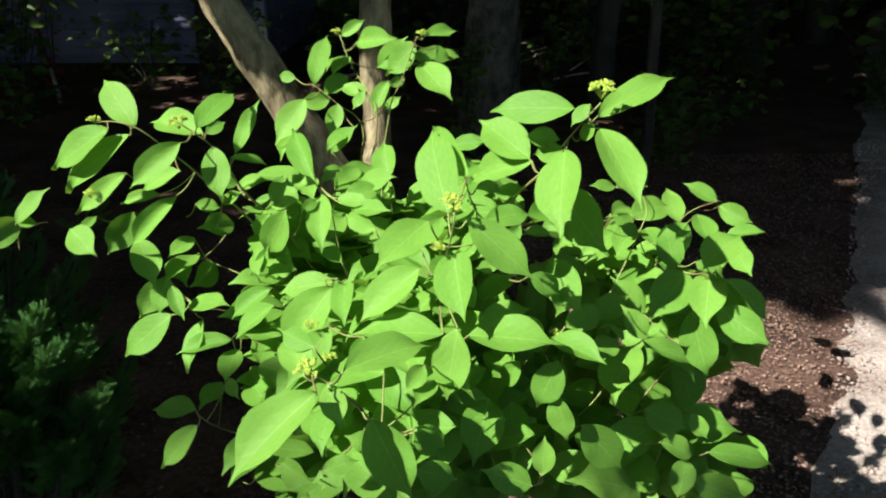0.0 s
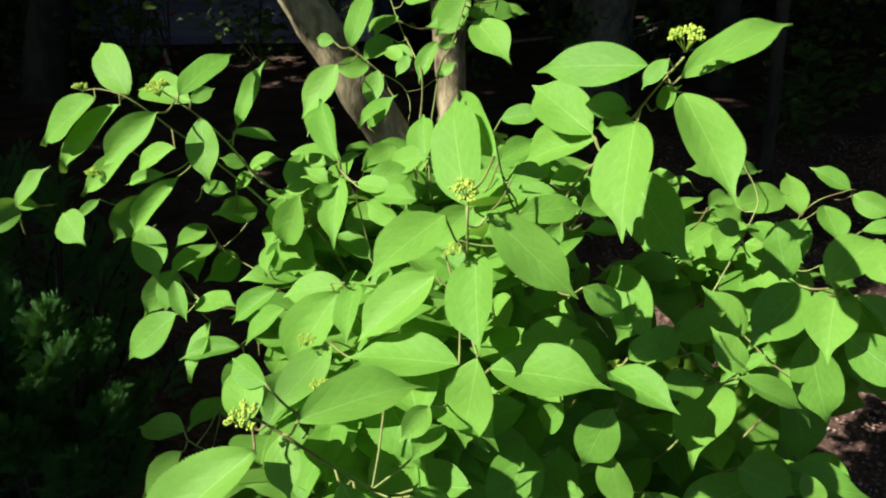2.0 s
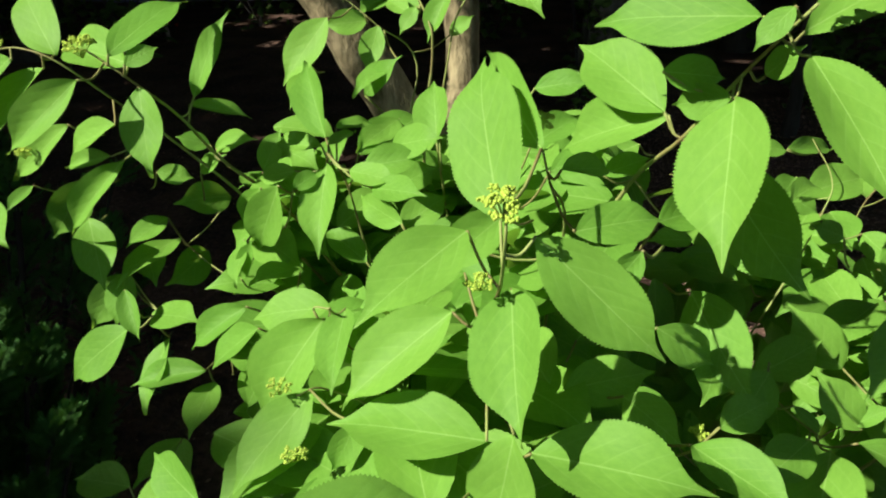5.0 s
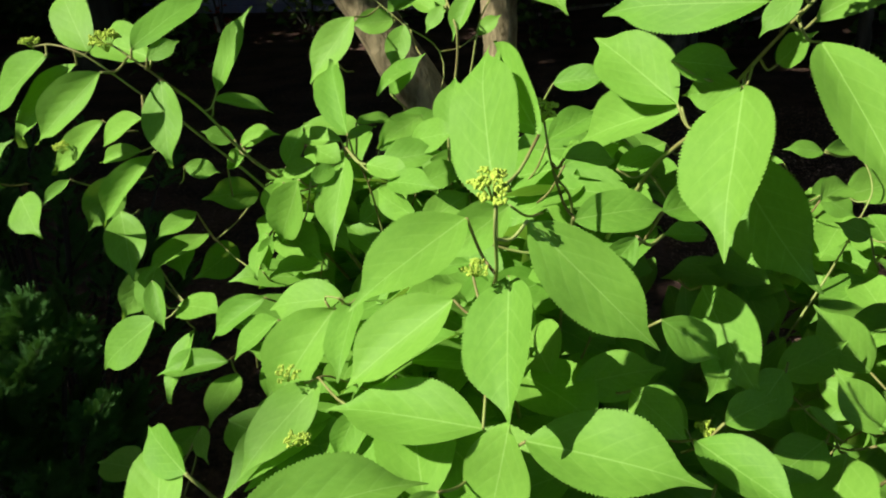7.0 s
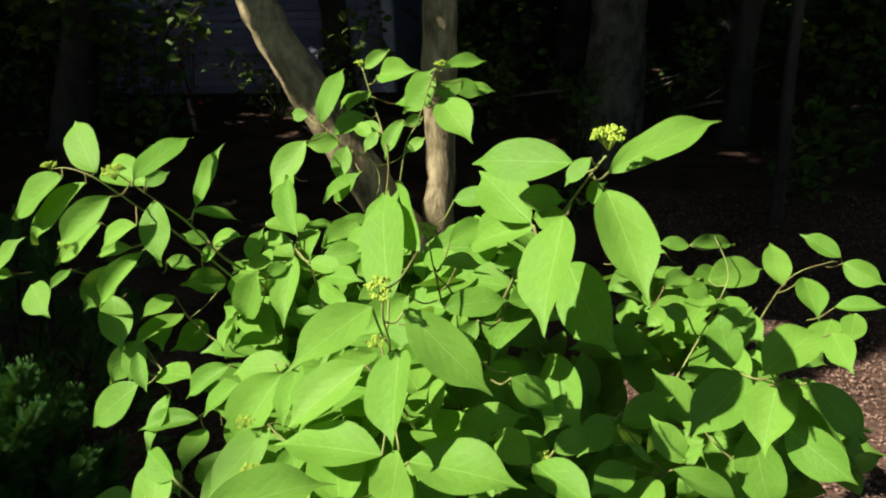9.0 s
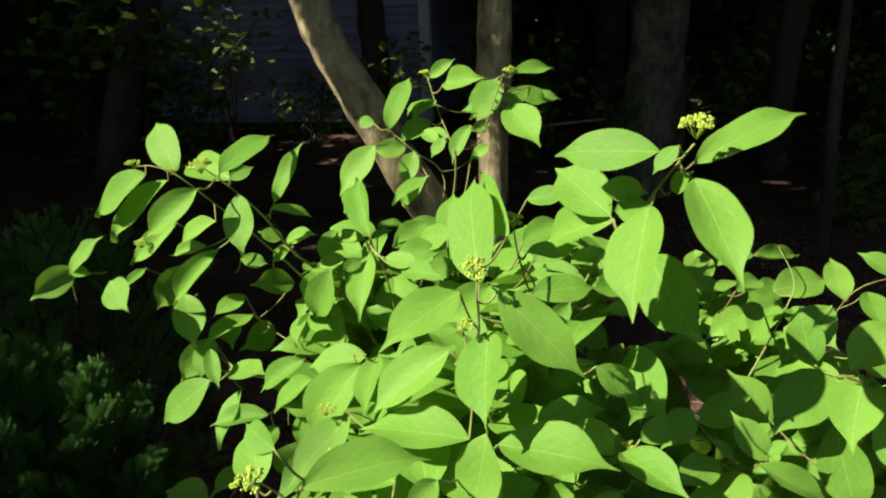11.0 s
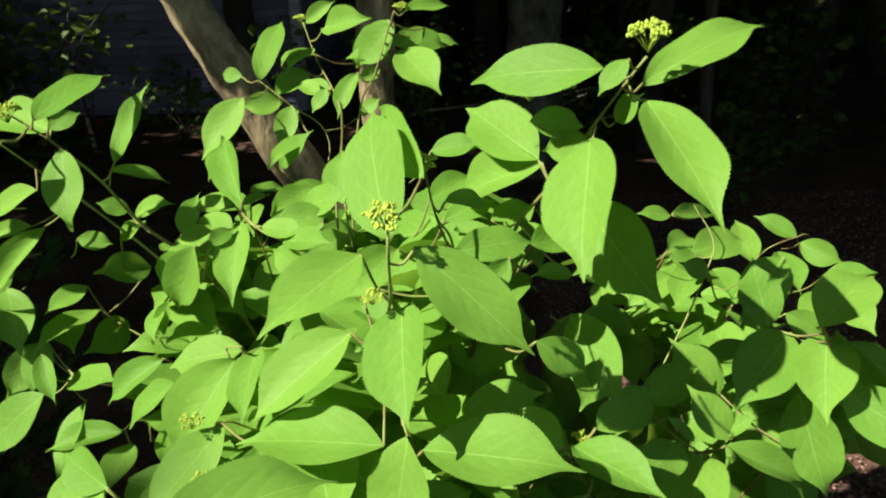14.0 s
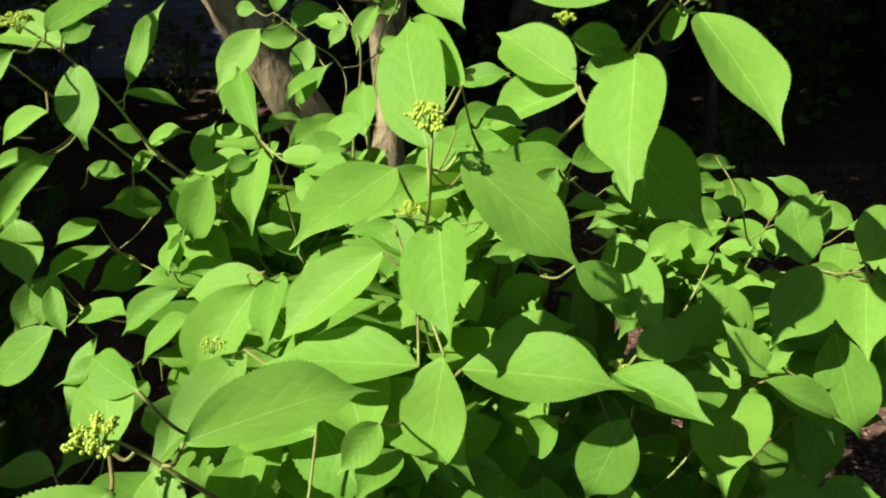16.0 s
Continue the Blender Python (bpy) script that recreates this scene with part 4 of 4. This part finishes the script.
leaf("R", (0.125, 1.053, 1.209), (0.042, 1.125, 1.152), 0.054, (-0.74, -0.48, 0.47))
leaf("R", (0.183, 0.960, 1.307), (0.160, 0.953, 1.280), 0.019, (-0.38, -0.77, 0.52))
leaf("R", (0.202, 0.999, 1.284), (0.313, 1.056, 1.324), 0.043, (0.05, -0.64, 0.77))
leaf("C9", (0.052, 0.894, 1.177), (0.112, 0.925, 1.173), 0.035, (0.31, -0.52, 0.80))
leaf("S", (0.146, 0.984, 1.087), (0.186, 0.903, 1.039), 0.053, (-0.57, -0.61, 0.55))
leaf("S", (0.157, 0.881, 1.037), (0.194, 0.909, 1.041), 0.028, (0.32, -0.53, 0.78))
leaf("S", (0.138, 0.875, 1.025), (0.200, 0.821, 1.015), 0.040, (-0.12, -0.31, 0.94))
leaf("S", (0.297, 0.989, 0.960), (0.256, 1.005, 1.008), 0.034, (0.08, -0.93, 0.37))
leaf("Q", (0.368, 1.063, 1.033), (0.295, 0.992, 0.985), 0.060, (0.04, -0.59, 0.81))
leaf("M2", (-0.157, 1.004, 1.044), (-0.238, 1.018, 1.018), 0.045, (-0.34, -0.53, 0.78))
leaf("M2", (-0.154, 0.976, 1.050), (-0.222, 0.964, 0.938), 0.068, (-0.42, -0.84, 0.34))
leaf("M3", (-0.151, 0.922, 1.014), (-0.203, 0.857, 0.956), 0.048, (-0.16, -0.58, 0.80))
leaf("M5", (-0.414, 1.132, 0.946), (-0.334, 1.095, 0.960), 0.046, (-0.28, -0.27, 0.92))
leaf("M2", (-0.257, 1.046, 1.015), (-0.320, 1.041, 0.964), 0.034, (-0.38, -0.75, 0.54))
leaf("M", (-0.432, 1.259, 0.983), (-0.452, 1.133, 0.977), 0.042, (0.07, -0.06, 1.00))
leaf("M5", (-0.502, 1.186, 1.039), (-0.462, 1.128, 0.975), 0.049, (0.22, -0.65, 0.73))
leaf("M5", (-0.439, 1.119, 0.933), (-0.527, 1.119, 0.854), 0.055, (-0.36, -0.84, 0.41))
leaf("M4", (-0.336, 1.100, 0.881), (-0.337, 1.027, 0.859), 0.040, (-0.02, -0.30, 0.96))
leaf("M", (-0.421, 1.218, 1.029), (-0.453, 1.170, 1.010), 0.032, (0.18, -0.47, 0.86))
leaf("M", (-0.247, 1.178, 0.991), (-0.279, 1.105, 1.006), 0.036, (0.32, 0.05, 0.94))
leaf("M", (-0.296, 1.126, 1.001), (-0.270, 1.118, 1.056), 0.021, (-0.33, -0.94, 0.03))
leaf("T3", (-0.233, 1.397, 1.255), (-0.218, 1.503, 1.328), 0.040, (-0.00, -0.57, 0.82))
leaf("T2", (-0.042, 1.426, 1.287), (0.016, 1.346, 1.235), 0.058, (-0.13, -0.60, 0.79))
leaf("T2", (-0.028, 1.473, 1.298), (0.036, 1.505, 1.286), 0.026, (0.44, -0.62, 0.64))
leaf("T", (-0.127, 1.555, 1.260), (-0.066, 1.507, 1.326), 0.044, (-0.61, -0.79, -0.01))
leaf("T2", (-0.099, 1.398, 1.261), (-0.125, 1.374, 1.202), 0.031, (-0.26, -0.86, 0.45))
leaf("T", (-0.143, 1.419, 1.231), (-0.181, 1.454, 1.248), 0.028, (-0.20, -0.60, 0.78))
leaf("T", (-0.181, 1.468, 1.257), (-0.222, 1.412, 1.228), 0.038, (0.28, -0.60, 0.75))
leaf("T3", (-0.208, 1.414, 1.223), (-0.263, 1.397, 1.220), 0.034, (0.26, -0.88, 0.39))
leaf("T3", (-0.188, 1.388, 1.221), (-0.204, 1.370, 1.167), 0.034, (-0.05, -0.95, 0.32))
leaf("M", (-0.244, 1.136, 1.106), (-0.285, 1.162, 1.020), 0.049, (-0.35, -0.93, -0.11))
leaf("M", (-0.373, 1.294, 1.027), (-0.419, 1.233, 1.040), 0.045, (0.74, -0.43, 0.52))
leaf("M4", (-0.339, 1.091, 0.903), (-0.427, 1.081, 0.881), 0.035, (-0.14, -0.56, 0.82))
leaf("B2", (-0.135, 0.706, 1.105), (-0.174, 0.736, 1.108), 0.026, (-0.48, -0.68, 0.56))
leaf("Q", (0.351, 1.071, 1.036), (0.336, 1.097, 1.099), 0.042, (-0.31, -0.90, 0.30))
leaf("Q", (0.399, 1.051, 1.037), (0.372, 0.972, 0.984), 0.058, (-0.29, -0.46, 0.84))
leaf("Q", (0.372, 1.035, 0.982), (0.403, 1.014, 0.880), 0.057, (-0.35, -0.93, 0.09))
leaf("S", (0.277, 0.944, 0.981), (0.349, 0.951, 0.940), 0.029, (0.44, -0.61, 0.66))
leaf("S", (0.233, 0.967, 0.996), (0.261, 0.976, 0.963), 0.011, (0.59, -0.75, 0.29))
leaf("Q3", (0.400, 1.526, 0.933), (0.350, 1.439, 0.898), 0.055, (-0.20, -0.27, 0.94))
leaf("Q3", (0.425, 1.518, 0.933), (0.430, 1.425, 0.917), 0.050, (-0.13, -0.17, 0.98))
leaf("Q3", (0.399, 1.548, 0.951), (0.504, 1.622, 0.948), 0.067, (0.34, -0.44, 0.83))
leaf("Q2", (0.598, 1.848, 0.825), (0.587, 1.948, 0.888), 0.061, (0.10, -0.52, 0.85))
leaf("Q2", (0.825, 2.207, 0.762), (0.732, 2.255, 0.805), 0.055, (-0.04, -0.71, 0.70))
leaf("Q2", (0.830, 2.201, 0.750), (0.919, 2.149, 0.714), 0.066, (-0.38, -0.87, 0.30))
leaf("Q2", (0.616, 1.768, 0.876), (0.623, 1.660, 0.831), 0.059, (0.01, -0.38, 0.92))
leaf("Q3", (0.365, 1.566, 1.009), (0.307, 1.552, 1.016), 0.029, (0.23, -0.65, 0.72))
leaf("Q3", (0.367, 1.567, 1.011), (0.454, 1.642, 0.985), 0.032, (0.54, -0.35, 0.77))
leaf("B", (-0.101, 0.678, 1.093), (-0.013, 0.737, 1.089), 0.047, (-0.25, -0.55, 0.80))
leaf("B", (-0.124, 0.648, 1.087), (-0.203, 0.591, 1.019), 0.055, (-0.26, -0.57, 0.78))
leaf("B", (-0.077, 0.691, 1.028), (-0.032, 0.674, 0.936), 0.054, (-0.05, -0.99, 0.15))
leaf("D", (0.139, 0.805, 1.030), (0.115, 0.805, 0.965), 0.041, (-0.32, -0.94, 0.11))
leaf("D", (0.061, 0.883, 0.928), (0.036, 0.800, 0.881), 0.059, (0.07, -0.50, 0.86))
leaf("C9", (0.032, 1.093, 1.144), (0.085, 1.119, 1.156), 0.030, (0.11, -0.61, 0.79))
leaf("R", (0.078, 1.076, 1.148), (0.120, 1.098, 1.157), 0.025, (0.14, -0.58, 0.80))
leaf("R", (0.155, 1.055, 1.098), (0.114, 1.039, 1.103), 0.022, (0.32, -0.54, 0.78))
leaf("C9", (0.012, 1.155, 1.148), (0.060, 1.203, 1.164), 0.035, (0.22, -0.50, 0.84))
leaf("S", (0.075, 0.949, 1.095), (0.042, 0.945, 1.090), 0.019, (0.04, -0.91, 0.42))
leaf("C", (-0.028, 0.947, 1.115), (-0.069, 0.935, 1.111), 0.018, (0.09, -0.58, 0.81))
leaf("C", (0.000, 0.967, 1.155), (-0.048, 0.924, 1.124), 0.037, (0.17, -0.70, 0.70))
leaf("D", (0.051, 0.967, 0.997), (0.125, 0.976, 1.016), 0.043, (-0.06, -0.81, 0.58))
leaf("D", (0.096, 0.933, 1.020), (0.139, 0.891, 1.007), 0.036, (-0.36, -0.59, 0.72))
leaf("S", (0.315, 0.922, 0.826), (0.334, 0.992, 0.866), 0.052, (-0.35, -0.50, 0.79))
leaf("S", (0.233, 1.079, 0.948), (0.295, 1.102, 0.976), 0.043, (-0.02, -0.75, 0.66))
leaf("Q", (0.324, 1.115, 0.936), (0.271, 1.143, 0.991), 0.048, (-0.13, -0.93, 0.34))
leaf("D", (0.062, 1.059, 0.988), (0.111, 1.132, 0.998), 0.045, (0.01, -0.14, 0.99))
leaf("S", (0.236, 0.930, 0.992), (0.191, 0.885, 0.984), 0.037, (0.23, -0.37, 0.90))
leaf("D", (0.150, 1.009, 0.930), (0.099, 1.035, 0.957), 0.038, (-0.10, -0.79, 0.60))
leaf("N", (-0.167, 1.322, 1.031), (-0.115, 1.362, 1.048), 0.040, (0.28, -0.67, 0.69))
leaf("N", (-0.146, 1.251, 1.009), (-0.091, 1.296, 1.036), 0.043, (0.19, -0.66, 0.72))
leaf("N", (-0.217, 1.233, 1.015), (-0.170, 1.303, 1.039), 0.045, (0.25, -0.46, 0.85))
leaf("M2", (-0.168, 1.173, 1.003), (-0.223, 1.193, 1.033), 0.034, (0.19, -0.62, 0.76))
buds("R", (0.200, 0.972, 1.323), 0.018, (0, -0.1, 1))
buds("C", (0.011, 0.822, 1.224), 0.014, (0, -0.35, 1))
buds("T", (-0.208, 1.560, 1.328), 0.011, (0, -0.1, 1))
buds("T2", (-0.038, 1.404, 1.343), 0.010, (0, -0.1, 1))
buds("B", (-0.134, 0.659, 1.107), 0.0125, (0, -0.3, 1))
buds("L", (-0.357, 1.028, 1.268), 0.013)
buds("L2", (-0.515, 1.128, 1.250), 0.010)
buds("L2", (-0.579, 1.206, 1.110), 0.011)
buds("C9", (0.025, 0.958, 1.230), 0.012)
buds("C", (-0.006, 0.855, 1.157), 0.009)
buds("M3", (-0.175, 0.910, 1.023), 0.010)
buds("M3", (-0.144, 0.849, 1.010), 0.010)
buds("S", (0.147, 0.894, 1.020), 0.008)
buds("R", (0.117, 1.134, 1.260), 0.010)

# leaves within the shrub, kept where outer ones cover them in the camera's view
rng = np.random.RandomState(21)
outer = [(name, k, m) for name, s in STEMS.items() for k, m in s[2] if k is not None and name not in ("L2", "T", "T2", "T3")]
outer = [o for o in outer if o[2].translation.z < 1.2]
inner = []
view_point = Vector((0.03, 0.25, 1.42))          # close to the camera's path
ways = np.array([(m @ Vector((0.5, 0, 0)) - view_point) for _, _, m in outer])
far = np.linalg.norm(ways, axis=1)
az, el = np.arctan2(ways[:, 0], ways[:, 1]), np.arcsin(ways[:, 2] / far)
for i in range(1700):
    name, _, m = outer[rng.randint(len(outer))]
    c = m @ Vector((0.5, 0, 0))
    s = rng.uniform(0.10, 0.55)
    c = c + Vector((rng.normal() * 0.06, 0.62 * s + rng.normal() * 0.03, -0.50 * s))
    w = c - view_point
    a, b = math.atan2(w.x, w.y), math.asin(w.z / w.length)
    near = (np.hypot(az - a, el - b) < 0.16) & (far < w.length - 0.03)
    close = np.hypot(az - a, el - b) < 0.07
    # only where outer leaves cover it from the view point, outside the dark pocket
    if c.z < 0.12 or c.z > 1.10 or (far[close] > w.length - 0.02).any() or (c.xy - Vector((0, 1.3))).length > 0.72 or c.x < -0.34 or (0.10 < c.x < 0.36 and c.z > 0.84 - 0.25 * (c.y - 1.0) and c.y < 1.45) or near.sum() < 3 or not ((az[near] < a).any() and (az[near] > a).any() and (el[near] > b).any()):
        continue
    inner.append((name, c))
fr = []
# low hanging leaves fill a pocket in view, turned from the sun to look shaded
for i in range(130):
    c = Vector((rng.uniform(0.02, 0.46), rng.uniform(1.10, 1.66), 0.0))
    c.z = rng.uniform(0.60, 0.90) - 0.15 * (c.y - 1.1)
    x = Vector((rng.normal() * .5 - .2, rng.normal() * .3 - .2, -0.9)).normalized()
    fr.append((c, x, Vector((0.55 + rng.normal() * .12, -0.8 + rng.normal() * .12, -0.05 + rng.normal() * .12)), rng.uniform(0.09, 0.14)))
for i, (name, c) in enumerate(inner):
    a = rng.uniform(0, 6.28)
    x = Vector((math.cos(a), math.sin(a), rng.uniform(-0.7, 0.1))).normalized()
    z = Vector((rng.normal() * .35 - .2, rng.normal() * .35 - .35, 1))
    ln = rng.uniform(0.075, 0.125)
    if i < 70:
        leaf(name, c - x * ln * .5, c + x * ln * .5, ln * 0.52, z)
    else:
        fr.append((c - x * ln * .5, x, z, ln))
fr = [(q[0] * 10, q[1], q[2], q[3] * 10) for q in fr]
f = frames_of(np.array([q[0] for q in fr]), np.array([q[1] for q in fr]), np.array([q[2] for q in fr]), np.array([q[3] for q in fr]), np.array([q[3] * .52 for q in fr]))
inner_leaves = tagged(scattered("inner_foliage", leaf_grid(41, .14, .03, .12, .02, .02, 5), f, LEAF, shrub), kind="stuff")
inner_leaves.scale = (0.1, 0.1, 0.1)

for name, (line, bm, held) in STEMS.items():
    ob = part("stem", bm, STEM, shrub)
    for k, m in held:
        if k is not None:
            lf = new("leaf", LEAVES[k])
            lf.parent, lf.matrix_basis = ob, m
            continue
        centre, radius, axis = m
        hb = bmesh.new()
        turn = axis.to_track_quat("Z", "Y").to_matrix()
        for j in range(11):
            rr, a = math.sqrt((j + .5) / 11), j * 2.39996 + pick.random()
            mid = Vector((rr * math.cos(a), rr * math.sin(a), 0.42 * (1 - rr * rr) + pick.uniform(-.12, .16))) * radius * pick.uniform(.8, 1.05)
            tube(hb, [centre - axis * radius * 0.7, centre + turn @ (mid * 0.8)], radius * .035, 4)
            for k in range(int(9 + radius * 700)):
                d = Vector((pick.gauss(0, 1), pick.gauss(0, 1), abs(pick.gauss(0, 1)) * 0.8)).normalized() * radius * pick.uniform(.08, .30)
                bmesh.ops.create_icosphere(hb, subdivisions=1, radius=radius * pick.uniform(.065, .105), matrix=Matrix.Translation(centre + turn @ (mid + d)))
        part("bud_head", hb, BUDS, ob, "flat yellow-green head of unopened flower buds")
